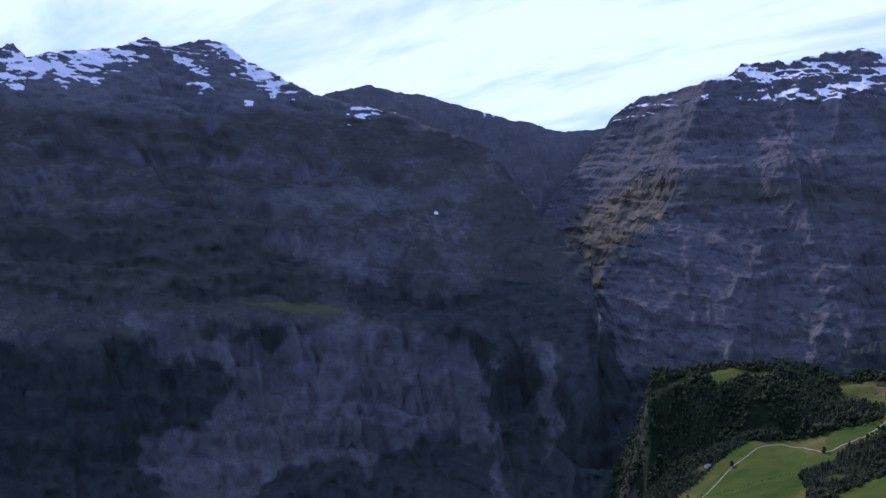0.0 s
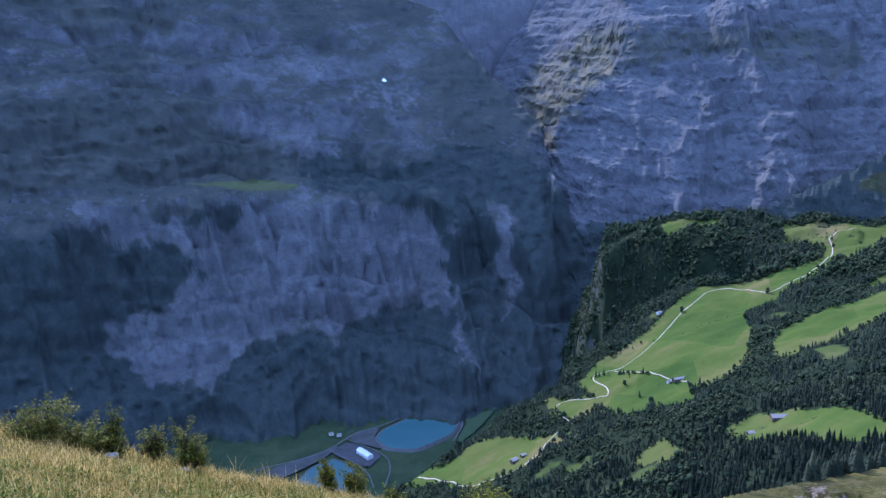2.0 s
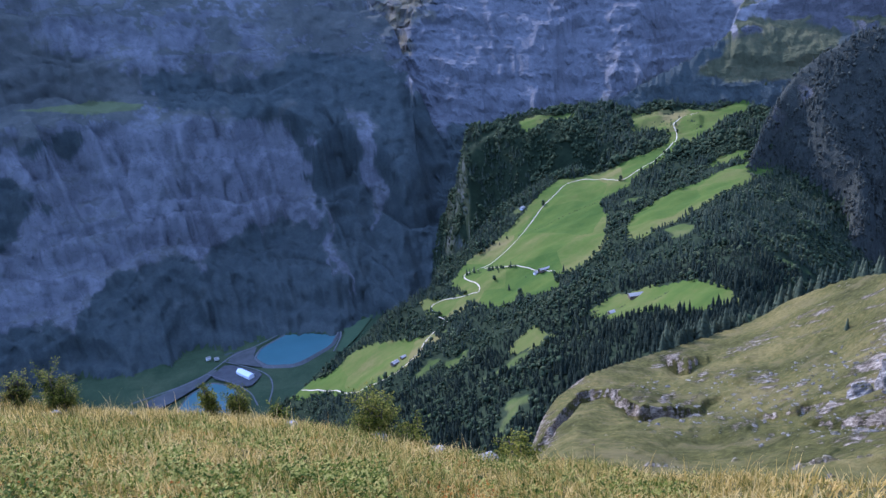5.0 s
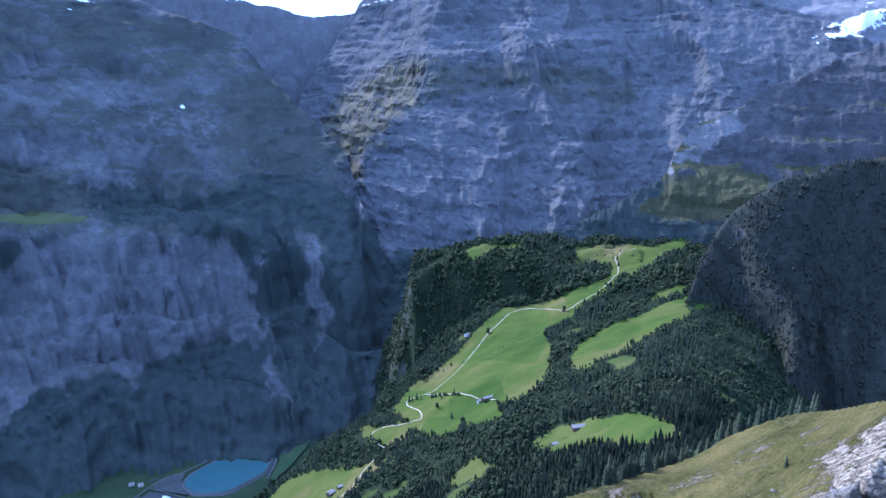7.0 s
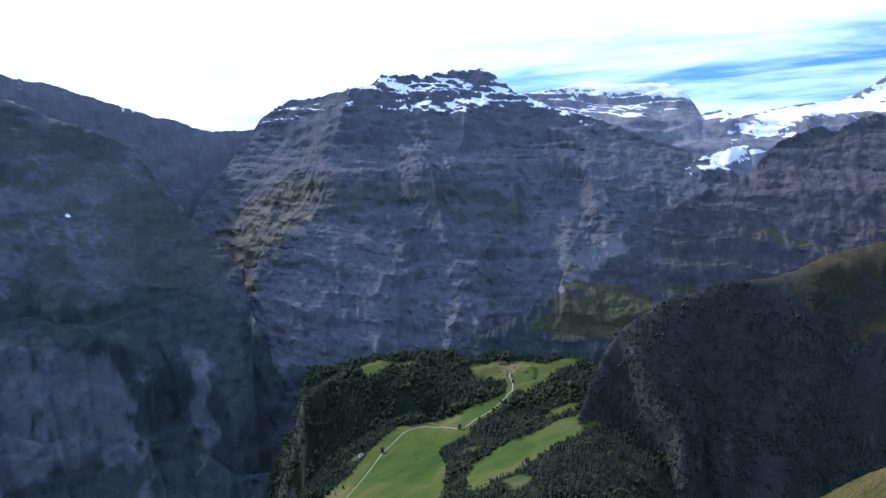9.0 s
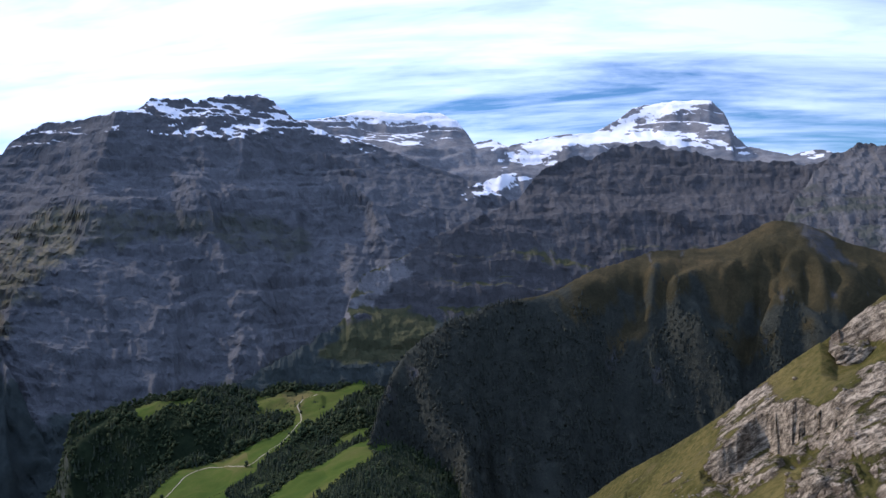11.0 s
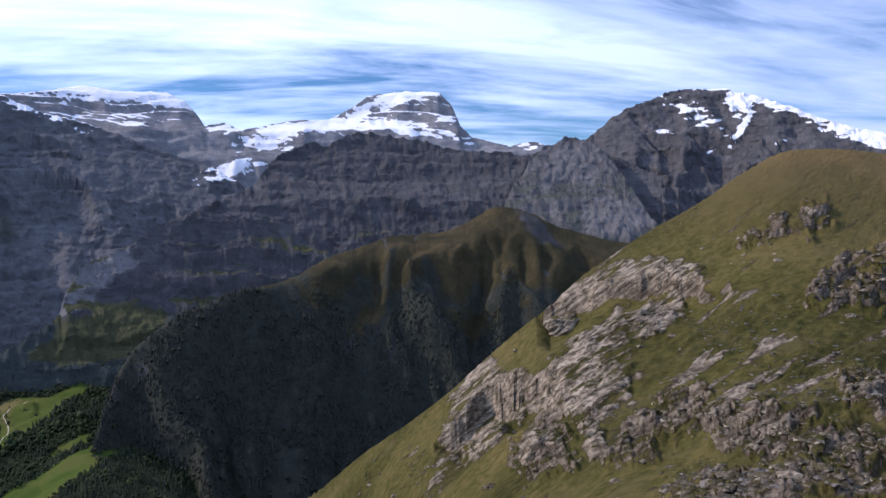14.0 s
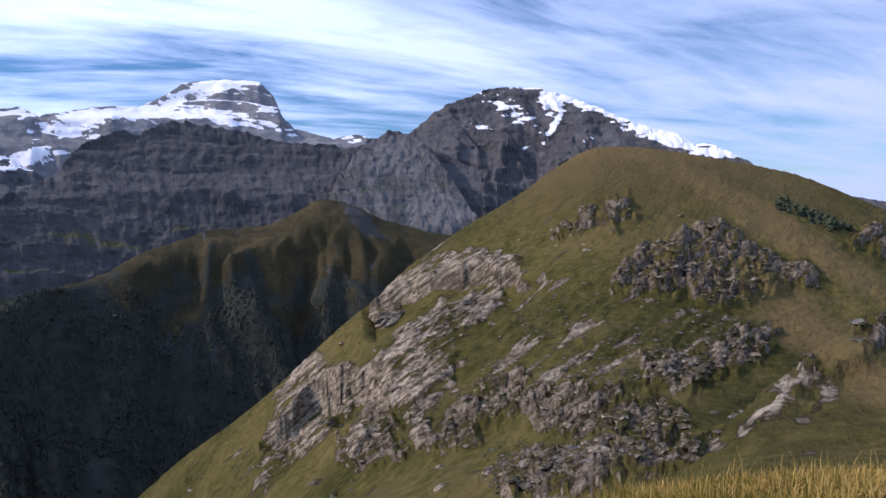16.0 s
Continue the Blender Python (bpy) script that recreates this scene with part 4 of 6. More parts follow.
FAR_ROWS = steps((2300, 2500, 16), (2500, 3400, 150), (3400, 4700, 180), (4700, 4890, 20))
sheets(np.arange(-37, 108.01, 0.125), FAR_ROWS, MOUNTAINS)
sheets(np.arange(-37, 108.01, 0.21), steps((700, 1300, 36), (1300, 2314, 122)), MOUNTAINS)
sheets(np.arange(9, 54.01, 0.15), steps((46, 120, 55), (120, 330, 140), (330, 500, 36), (500, 712, 10)), MOUNTAINS)
sheets(np.arange(54, 108.01, 0.1), steps((46, 120, 60), (120, 330, 210), (330, 500, 30), (500, 712, 10)), MOUNTAINS)
sheets(np.arange(-37, 108.01, 0.5), steps((0.02, 3, 16), (3, 14, 60), (14, 46.8, 60)), MOUNTAINS)
sheets(np.arange(-37, 9.01, 1.0), steps((46, 700, 60)), MOUNTAINS)

sheets(np.linspace(-180, -37, 96), steps((0.02, 20, 22), (20, 4890, 90)), MOUNTAINS)
sheets(np.arange(108, 180.1, 1.5), steps((0.02, 20, 22), (20, 4890, 90)), MOUNTAINS)
# turf right under the lookout
me = bpy.data.meshes.new("ground")
me.from_pydata([(-0.1, -0.1, 0.004), (0.1, -0.1, 0.004), (0.1, 0.1, 0.004), (-0.1, 0.1, 0.004)], [], [(0, 1, 2, 3)])
me.materials.append(LAND["knoll"])
me.attributes.new("green", "FLOAT", "POINT").data.foreach_set("value", [1.0] * 4)
tagged(new("ground", me), "", "", "", "structure")

# ---------------------------------------------------------------- trees


def plain_material(name, stops, scale, rough=0.9, island=0.0, sub=0.0, gloss=0.04):
    """Colour from noise in place, shifted at random from piece to piece."""
    mat, nt, bsdf = base_material(name, rough, gloss)
    geo = nt.nodes.new("ShaderNodeNewGeometry")
    v = noise_node(nt, geo.outputs["Position"], scale, 5, 0.6)
    if island:
        rnd = math_node(nt, "MULTIPLY", math_node(nt, "SUBTRACT", geo.outputs["Random Per Island"], 0.5), island)
        v = math_node(nt, "ADD", v, rnd)
    colour = ramp_node(nt, v, stops)
    nt.links.new(colour, bsdf.inputs["Base Color"])
    if sub:
        # thin leaves let light through
        thin, mix = nt.nodes.new("ShaderNodeBsdfTranslucent"), nt.nodes.new("ShaderNodeMixShader")
        nt.links.new(colour, thin.inputs[0])
        mix.inputs[0].default_value = sub
        nt.links.new(bsdf.outputs[0], mix.inputs[1])
        nt.links.new(thin.outputs[0], mix.inputs[2])
        nt.links.new(mix.outputs[0], nt.nodes["Material Output"].inputs[0])
    return mat


FIR = plain_material("fir_needles", [(0.2, (0.019, 0.027, 0.019)), (0.5, (0.037, 0.048, 0.029)), (0.8, (0.068, 0.078, 0.043))], 0.02, 0.95, 0.35)
# darker copy of the fir needles, for a slope that lies in shade
SHADED_FIR = plain_material("shaded_fir_needles", [(0.2, (0.010, 0.015, 0.011)), (0.5, (0.019, 0.026, 0.017)), (0.8, (0.038, 0.046, 0.027))], 0.02, 0.95, 0.4)
RIDGE_FIR = plain_material("ridge_fir_needles", [(0.2, (0.028, 0.032, 0.026)), (0.5, (0.042, 0.047, 0.037)), (0.8, (0.064, 0.069, 0.051))], 0.02, 0.95, 0.3)
RIDGE_LEAF = plain_material("ridge_leaves", [(0.2, (0.030, 0.033, 0.025)), (0.5, (0.046, 0.049, 0.037)), (0.8, (0.068, 0.070, 0.050))], 0.02, 0.95, 0.3)
LEAF = plain_material("broad_leaves", [(0.2, (0.023, 0.035, 0.018)), (0.5, (0.044, 0.060, 0.027)), (0.8, (0.080, 0.090, 0.040))], 0.02, 0.85, 0.45, 0.15)
# far firs, paler and bluer, with the haze in their colour
HAZED_NEEDLES = plain_material("hazed_fir_needles", [(0.2, (0.036, 0.046, 0.043)), (0.5, (0.048, 0.059, 0.054)), (0.8, (0.064, 0.074, 0.065))], 0.02, 0.95, 0.2)
BARK = plain_material("bark", [(0.3, (0.05, 0.04, 0.03)), (0.7, (0.12, 0.10, 0.08))], 2.0)


def fir_shape(rng, tiers=5, sides=7):
    """Ragged tiers of a spruce, one unit high."""
    vs, fs = [], []
    for k in range(tiers):
        low, high = 0.06 + 0.80 * k / tiers, min(0.06 + 0.80 * k / tiers + 1.55 / tiers, 1.0)
        rad = 0.19 * (1 - k / tiers) ** 0.85 + 0.02
        i = len(vs)
        turn = rng.uniform(0, 6.28)
        for n in range(sides * 2):
            w = rad * (rng.uniform(0.85, 1.15) if n % 2 == 0 else rng.uniform(0.5, 0.65))
            t = turn + math.pi * n / sides
            vs.append((w * math.cos(t), w * math.sin(t), low + (0.05 if n % 2 else 0.0) + rng.uniform(-0.015, 0.015)))
        vs.append((0, 0, high))
        fs += [(i + n, i + (n + 1) % (sides * 2), i + sides * 2) for n in range(sides * 2)]
    return np.array(vs), np.array(fs)


def round_shape(rng, clumps=7, swell=1.0):
    """Crown of many lumps, one unit high."""
    vs, fs = [], []
    bm = bmesh.new()
    bmesh.ops.create_icosphere(bm, subdivisions=1, radius=1)
    ball = np.array([v.co for v in bm.verts])
    tris = np.array([[v.index for v in f.verts] for f in bm.faces])
    bm.free()
    for k in range(clumps):
        t, h = rng.uniform(0, 6.28), rng.uniform(0.25, 0.8)
        out = rng.uniform(0.05, 0.2)
        rad = rng.uniform(0.13, 0.22) * swell
        lump = ball * rad * np.array([rng.uniform(0.7, 1.3) for _ in range(len(ball))])[:, None] + (out * math.cos(t), out * math.sin(t), h)
        fs.append(tris + sum(len(v) for v in vs))
        vs.append(lump)
    return np.concatenate(vs), np.concatenate(fs)


def mesh_from(name, vs, fs, mat, smooth_faces=False):
    me = bpy.data.meshes.new(name)
    fs = np.asarray(fs, dtype=np.int32)
    me.vertices.add(len(vs))
    me.vertices.foreach_set("co", np.asarray(vs, dtype=np.float32).ravel())
    me.loops.add(fs.size)
    me.loops.foreach_set("vertex_index", fs.ravel())
    me.polygons.add(len(fs))
    me.polygons.foreach_set("loop_start", np.arange(0, fs.size, fs.shape[1], dtype=np.int32))
    if smooth_faces:
        me.polygons.foreach_set("use_smooth", np.ones(len(fs), dtype=bool))
    me.update()
    me.validate()
    me.materials.append(mat)
    return me


def grove(name, label, shapes, places, sizes, mat, seed):
    """Many plants joined into one object that nobody could count."""
    rs = np.random.RandomState(seed)
    vs, fs, base = [], [], 0
    kind = rs.randint(0, len(shapes), len(places))
    turn = rs.uniform(0, 6.28, len(places))
    wide = rs.uniform(0.8, 1.25, len(places))
    for k, (sv, sf) in enumerate(shapes):
        on = np.where(kind == k)[0]
        if not len(on):
            continue
        c, s = np.cos(turn[on])[:, None], np.sin(turn[on])[:, None]
        h, w = sizes[on][:, None], (sizes[on] * wide[on])[:, None]
        x = (sv[None, :, 0] * c - sv[None, :, 1] * s) * w + places[on][:, 0:1]
        y = (sv[None, :, 0] * s + sv[None, :, 1] * c) * w + places[on][:, 1:2]
        z = sv[None, :, 2] * h + places[on][:, 2:3]
        vs.append(np.stack([x, y, z], -1).reshape(-1, 3))
        fs.append((sf[None] + (np.arange(len(on)) * len(sv))[:, None, None]).reshape(-1, sf.shape[1]) + base)
        base += len(on) * len(sv)
    ob = new(name, mesh_from(name, np.concatenate(vs), np.concatenate(fs), mat, True))
    return tagged(ob, label, "trees", "", "stuff")


# clearings of the terrace, in plan
LONG_MEADOW = [(414, 1716), (463, 1766), (517, 1774), (592, 1824), (664, 1860), (789, 1943), (850, 1902), (984, 1861), (1060, 1858), (1134, 1966), (1086, 2097), (1118, 2179), (1282, 2110), (1305, 2033), (1423, 2084), (1597, 2136), (1559, 2083), (1250, 1916), (1132, 1850), (1048, 1810), (878, 1736), (793, 1722), (752, 1586), (690, 1465), (603, 1390), (567, 1433), (481, 1653)]
LOWER_MEADOW = [(401, 1723), (461, 1662), (560, 1453), (535, 1343), (490, 1404), (435, 1431), (388, 1533), (356, 1512), (317, 1626), (316, 1686), (404, 1589)]
UPPER_MEADOW = [(727, 1447), (796, 1528), (858, 1536), (959, 1553), (1056, 1562), (1180, 1600), (1140, 1514), (987, 1435), (865, 1395), (754, 1363), (714, 1353)]
STRIP_MEADOW = [(1040, 1640), (1120, 1690), (1220, 1700), (1190, 1660), (1090, 1620)]
EDGE_MEADOW = [(-50, 1690), (6, 1689), (71, 1646), (144, 1671), (215, 1601), (301, 1505), (302, 1456), (260, 1464), (247, 1434), (185, 1432), (118, 1442), (52, 1587), (-11, 1644)]
BARN_MEADOW = [(509, 1136), (560, 1152), (587, 1118), (619, 1025), (622, 906), (616, 857), (588, 882), (563, 915), (545, 1001), (511, 1051)]
SMALL_GLADE = [(387, 1215), (431, 1214), (432, 1131), (408, 1152), (380, 1163)]
FAR_GLADE = [(801, 2316), (830, 2365), (900, 2330), (990, 2300), (960, 2262), (872, 2273), (810, 2262)]
CLEARINGS = [LONG_MEADOW, LOWER_MEADOW, UPPER_MEADOW, STRIP_MEADOW, EDGE_MEADOW, BARN_MEADOW, SMALL_GLADE, FAR_GLADE]


def inside(px, py, poly):
    hit = np.zeros(len(px), dtype=bool)
    for (x0, y0), (x1, y1) in zip(poly, poly[1:] + poly[:1]):
        cross = ((y0 > py) != (y1 > py)) & (px < (x1 - x0) * (py - y0) / ((y1 - y0) or 1e-9) + x0)
        hit ^= cross
    return hit


def scatter(a0, a1, r0, r1, count, seed):
    rs = np.random.RandomState(seed)
    a = rs.uniform(a0, a1, count)
    r = np.sqrt(rs.uniform(r0 * r0, r1 * r1, count))
    return a, r, rs


def place(a, r):
    rad = np.radians(a)
    z, own = heights(a, r)
    return np.stack([r * np.sin(rad), r * np.cos(rad), z], -1), own


RNG = random.Random(5)
FIRS = [fir_shape(RNG) for _ in range(6)]
FAR_FIRS = [fir_shape(RNG, 3, 4) for _ in range(5)]
NEAR_FIRS = [fir_shape(RNG, 4, 5) for _ in range(5)]
ROUNDS = [round_shape(RNG, 2, 1.35) for _ in range(8)]

# woods of the terrace
a, r, rs = scatter(-9, 50, 500, 2560, 72000, 11)
p, own = place(a, r)
keep = ((own == NAMES.index("terrace")) | ((own == NAMES.index("valley")) & (a > 8) & (p[:, 2] > FLOOR + 40))) & (r < np.where(a > 8, 2640, track(a, OUTER_EDGE, 1) + 60))
for poly in CLEARINGS:
    keep &= ~inside(p[:, 0], p[:, 1], poly)
thin = fractal(p[:, 0] / 120, p[:, 1] / 120, 3)
keep &= (thin > -0.6) & (rs.uniform(0, 1, len(r)) < 0.92)
p, r, thin = p[keep], r[keep], thin[keep]
leafy = rs.uniform(0, 1, len(p)) < 0.42 + 0.28 * np.sign(fractal(p[:, 0] / 200 + 3, p[:, 1] / 200, 2)) - 0.35 * (r < 1300) + 0.3 * (r > 2000)
size = rs.uniform(6, 12, len(p)) + rs.uniform(0, 12, len(p)) * smooth(-0.4, 0.5, fractal(p[:, 0] / 60 + 8, p[:, 1] / 60, 3))
size = size * (1 + 0.35 * smooth(1300, 900, r) + 0.45 * smooth(1950, 2100, r))
# nearer trees take the needles that carry the slope's shade
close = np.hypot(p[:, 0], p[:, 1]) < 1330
grove("spruce_forest", "dark green spruce forest on a mountain terrace", FAR_FIRS, p[~leafy & ~close], size[~leafy & ~close], FIR, 21)
grove("spruce_forest", "spruce forest on a steep slope below pasture, its green darkened as shade", NEAR_FIRS, p[~leafy & close], size[~leafy & close], SHADED_FIR, 26)
grove("mixed_forest", "green broadleaved wood along the edge of a mountain terrace", ROUNDS, p[leafy], size[leafy] * 0.8, LEAF, 22)
# woods of the dark ridge
a, r, rs = scatter(29, 75, 1250, 2500, 46000, 12)
p, own = place(a, r)
height_left = track(a, WOOD_RIDGE, 2) - r
wanted = smooth(5, 110, height_left + 60 * fractal(p[:, 0] / 90, p[:, 1] / 90, 3)) * smooth(-0.75, -0.2, fractal(p[:, 0] / 110, p[:, 1] / 110, 4))
wanted = np.where((a < 47) & (height_left > -6), np.maximum(wanted, 0.75), wanted)
wanted = wanted * smooth(0, 90, height_left + 70 * fractal(p[:, 0] / 120, p[:, 1] / 120, 3) - np.interp(a, [44, 50, 56, 64], [-60, 70, 190, 270]))
keep = (own == NAMES.index("wood")) & (rs.uniform(0, 1, len(r)) < wanted)
p = p[keep]
leafy = rs.uniform(0, 1, len(p)) < 0.3
size = rs.uniform(8, 19, len(p))
grove("ridge_forest", "dark spruce forest on a steep shaded ridge", FAR_FIRS, p[~leafy], size[~leafy], RIDGE_FIR, 23)
grove("ridge_wood", "dark broadleaved wood on a steep shaded ridge", ROUNDS, p[leafy], size[leafy] * 0.8, RIDGE_LEAF, 24)
# woods at the feet of the far walls, in needles lightened for haze
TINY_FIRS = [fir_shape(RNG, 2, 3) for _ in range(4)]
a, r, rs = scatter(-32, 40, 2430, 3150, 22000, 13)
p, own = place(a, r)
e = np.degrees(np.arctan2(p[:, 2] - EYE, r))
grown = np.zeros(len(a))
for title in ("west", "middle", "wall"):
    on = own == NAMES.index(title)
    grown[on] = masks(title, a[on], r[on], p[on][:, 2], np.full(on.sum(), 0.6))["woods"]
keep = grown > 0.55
grove("mountain_forest", "haze-paled forest climbing the foot of a shaded mountain wall", TINY_FIRS, p[keep], rs.uniform(7, 13, keep.sum()), HAZED_NEEDLES, 25)

# ---------------------------------------------------------------- terrace: meadows, tracks, huts, single trees


def turf_material():
    """Mown alp meadow: broad tones of green and straw, with fine mottling."""
    mat, nt, bsdf = base_material("alp_meadow", 0.92)
    pos = nt.nodes.new("ShaderNodeNewGeometry").outputs["Position"]
    broad = noise_node(nt, pos, 0.0045, 3, 0.5, 0.6)
    strips = noise_node(nt, stretched(nt, pos, (0.006, 0.02, 0.01)), 1.0, 4, 0.6)
    fine = noise_node(nt, pos, 0.08, 7, 0.7)
    # parcels that are mown at different times
    cell = nt.nodes.new("ShaderNodeTexVoronoi")
    cell.inputs["Scale"].default_value = 1.0
    nt.links.new(stretched(nt, pos, (0.0075, 0.0055, 0.0)), cell.inputs["Vector"])
    parcel = nt.nodes.new("ShaderNodeSeparateColor")
    nt.links.new(cell.outputs["Color"], parcel.inputs[0])
    broad = math_node(nt, "ADD", math_node(nt, "MULTIPLY", broad, 0.7), math_node(nt, "MULTIPLY", parcel.outputs[0], 0.3))
    v = math_node(nt, "ADD", math_node(nt, "MULTIPLY", broad, 0.5), math_node(nt, "ADD", math_node(nt, "MULTIPLY", strips, 0.3), math_node(nt, "MULTIPLY", fine, 0.2)))
    nt.links.new(ramp_node(nt, v, [(0.36, (0.040, 0.068, 0.011)), (0.46, (0.062, 0.088, 0.014)), (0.55, (0.088, 0.096, 0.023)), (0.64, (0.128, 0.110, 0.040))]), bsdf.inputs["Base Color"])
    bump(nt, bsdf, fine, 0.6, 0.8)
    return mat


TURF = turf_material()
TRACK = plain_material("gravel_track", [(0.3, (0.34, 0.30, 0.22)), (0.7, (0.46, 0.41, 0.32))], 0.3)


def meadow(poly, lift=0.5, step=7.0):
    """Turf laid over the land within an outline."""
    xs, ys = [q[0] for q in poly], [q[1] for q in poly]
    gx, gy = np.meshgrid(np.arange(min(xs) - step, max(xs) + 2 * step, step), np.arange(min(ys) - step, max(ys) + 2 * step, step))
    wob = 9 * fractal(gx / 40, gy / 40, 3)
    on = inside((gx + wob).ravel(), (gy + wob).ravel(), poly).reshape(gx.shape)
    z, own = heights(np.degrees(np.arctan2(gx, gy)), np.hypot(gx, gy))
    on &= own == NAMES.index("terrace")
    z = z + lift
    i = np.arange(gx.size).reshape(gx.shape)
    cell = on[:-1, :-1] | on[1:, 1:] | on[1:, :-1] | on[:-1, 1:]
    quads = np.stack([i[:-1, :-1], i[:-1, 1:], i[1:, 1:], i[1:, :-1]], -1)[cell]
    used, idx = np.unique(quads, return_inverse=True)
    co = np.stack([gx, gy, z], -1).reshape(-1, 3)[used]
    ob = new("meadow", mesh_from("meadow", co, idx.reshape(-1, 4), TURF, True))
    return tagged(ob, "", "", "", "structure")


for poly in CLEARINGS:
    meadow(poly)


def ribbon(name, points, width, lift, mat, level=None):
    """A way along points of the plan, rounded at its bends."""
    pts = [Vector((x, y, 0)) for x, y in points]
    for _ in range(3):
        nxt = [pts[0]]
        for p0, p1 in zip(pts, pts[1:]):
            nxt += [p0.lerp(p1, 0.25), p0.lerp(p1, 0.75)]
        pts = nxt + [pts[-1]]
    fine = []
    for p0, p1 in zip(pts, pts[1:]):
        k = max(1, int((p1 - p0).length / 6))
        fine += [p0.lerp(p1, n / k) for n in range(k)]
    fine.append(pts[-1])
    left, right = [], []
    for n, q in enumerate(fine):
        d = (fine[min(n + 1, len(fine) - 1)] - fine[max(n - 1, 0)]).normalized()
        side = Vector((-d.y, d.x, 0)) * width / 2
        left.append(q + side)
        right.append(q - side)
    rim = np.array([(v.x, v.y) for v in left + right])
    z = (land(rim[:, 0], rim[:, 1]) if level is None else np.full(len(rim), level)) + lift
    m = len(fine)
    fs = [(n, n + m, n + m + 1, n + 1) for n in range(m - 1)]
    ob = new(name, mesh_from(name, np.c_[rim, z], fs, mat, True))
    return tagged(ob, "", "", "", "structure")


ribbon("track_1", [(4, 1663), (75, 1557), (114, 1458), (182, 1419), (250, 1447), (280, 1499), (320, 1520), (352, 1498)], 2.6, 1.0, TRACK)
ribbon("track_2", [(352, 1498), (315, 1621), (350, 1647), (408, 1580), (427, 1552), (440, 1608), (420, 1713), (476, 1685), (565, 1700), (642, 1796), (739, 1858), (800, 1900), (834, 1902), (864, 1847), (877, 1757), (940, 1785), (1002, 1806), (1088, 1858), (1157, 1973), (1167, 2025), (1270, 2059)], 2.2, 1.0, TRACK)
ribbon("track_3", [(476, 1685), (519, 1563), (568, 1452)], 2.2, 1.1, TRACK)


def part(name, bm, mat, parent=None, label=""):
    me = bpy.data.meshes.new(name)
    bm.to_mesh(me)
    bm.free()
    me.materials.append(mat)
    ob = new(name, me)
    ob.parent = parent
    return tagged(ob, label)


def block(x0, x1, y0, y1, z0, z1, bevel=0.0):
    bm = bmesh.new()
    bmesh.ops.create_cube(bm, size=1)
    for v in bm.verts:
        v.co = Vector(((v.co.x + 0.5) * (x1 - x0) + x0, (v.co.y + 0.5) * (y1 - y0) + y0, (v.co.z + 0.5) * (z1 - z0) + z0))
    if bevel:
        bmesh.ops.bevel(bm, geom=bm.edges[:], offset=bevel, segments=1, affect="EDGES")
    return bm


def gable(length, width, z0, rise, thick, over):
    """Two roof slopes with thickness, ridge along x."""
    bm = bmesh.new()
    half, run = length / 2 + over, width / 2 + over
    prof = [(-run, z0), (0, z0 + rise), (run, z0), (run, z0 + thick), (0, z0 + rise + thick), (-run, z0 + thick)]
    rings = [[bm.verts.new((sx * half, y, z)) for y, z in prof] for sx in (-1, 1)]
    for k in range(6):
        bm.faces.new((rings[0][k], rings[0][(k + 1) % 6], rings[1][(k + 1) % 6], rings[1][k]))
    for ring in rings:
        bm.faces.new((ring[0], ring[1], ring[4], ring[5]))
        bm.faces.new((ring[1], ring[2], ring[3], ring[4]))
    bmesh.ops.recalc_face_normals(bm, faces=bm.faces)
    return bm


def gable_wall(length, width, h, rise):
    bm = bmesh.new()
    prof = [(-width / 2, -1.5), (width / 2, -1.5), (width / 2, h), (0, h + rise), (-width / 2, h)]
    rings = [[bm.verts.new((sx * length / 2, y, z)) for y, z in prof] for sx in (-1, 1)]
    for k in range(5):
        bm.faces.new((rings[0][k], rings[0][(k + 1) % 5], rings[1][(k + 1) % 5], rings[1][k]))
    bm.faces.new(rings[0])
    bm.faces.new(rings[1])
    bmesh.ops.recalc_face_normals(bm, faces=bm.faces)
    return bm


TIMBER = plain_material("weathered_timber", [(0.3, (0.09, 0.065, 0.045)), (0.7, (0.20, 0.16, 0.12))], 0.8)
PLASTER = plain_material("pale_plaster", [(0.3, (0.62, 0.60, 0.56)), (0.7, (0.75, 0.73, 0.70))], 0.6)
ROOFING = plain_material("grey_roofing", [(0.3, (0.20, 0.19, 0.17)), (0.7, (0.32, 0.30, 0.27))], 0.5)
WHITE = plain_material("white_sheet_roof", [(0.3, (0.72, 0.73, 0.74)), (0.7, (0.82, 0.83, 0.84))], 0.3, 0.5)
DARKGLASS = plain_material("dark_opening", [(0.3, (0.02, 0.02, 0.022)), (0.7, (0.035, 0.035, 0.04))], 0.6, 0.3)


def barn(x, y, length, width, h, turn, wall_mat, roof_mat, label, level=None, category="barn"):
    z = float(land(np.array([x]), np.array([y]))[0]) if level is None else level
    ob = new("alpine_hut" if category == "barn" else "industrial_hall")
    rise = width * 0.28
    part("wall", gable_wall(length, width, h, rise), wall_mat, ob)
    part("roof", gable(length, width, h - 0.15, rise + 0.2, 0.35, 0.8), roof_mat, ob)
    part("door", block(-1.2, 1.2, -width / 2 - 0.12, -width / 2 + 0.2, -0.2, 2.4), DARKGLASS, ob)
    for sx in (-1, 1):
        part("window", block(sx * length * 0.32 - 0.7, sx * length * 0.32 + 0.7, -width / 2 - 0.1, -width / 2 + 0.2, 1.0, 2.2), DARKGLASS, ob)
    ob.matrix_world = pose(x, y, z + 0.4, 0, 0, turn)
    return tagged(ob, label, category, "huts on the terrace" if category == "barn" else "")


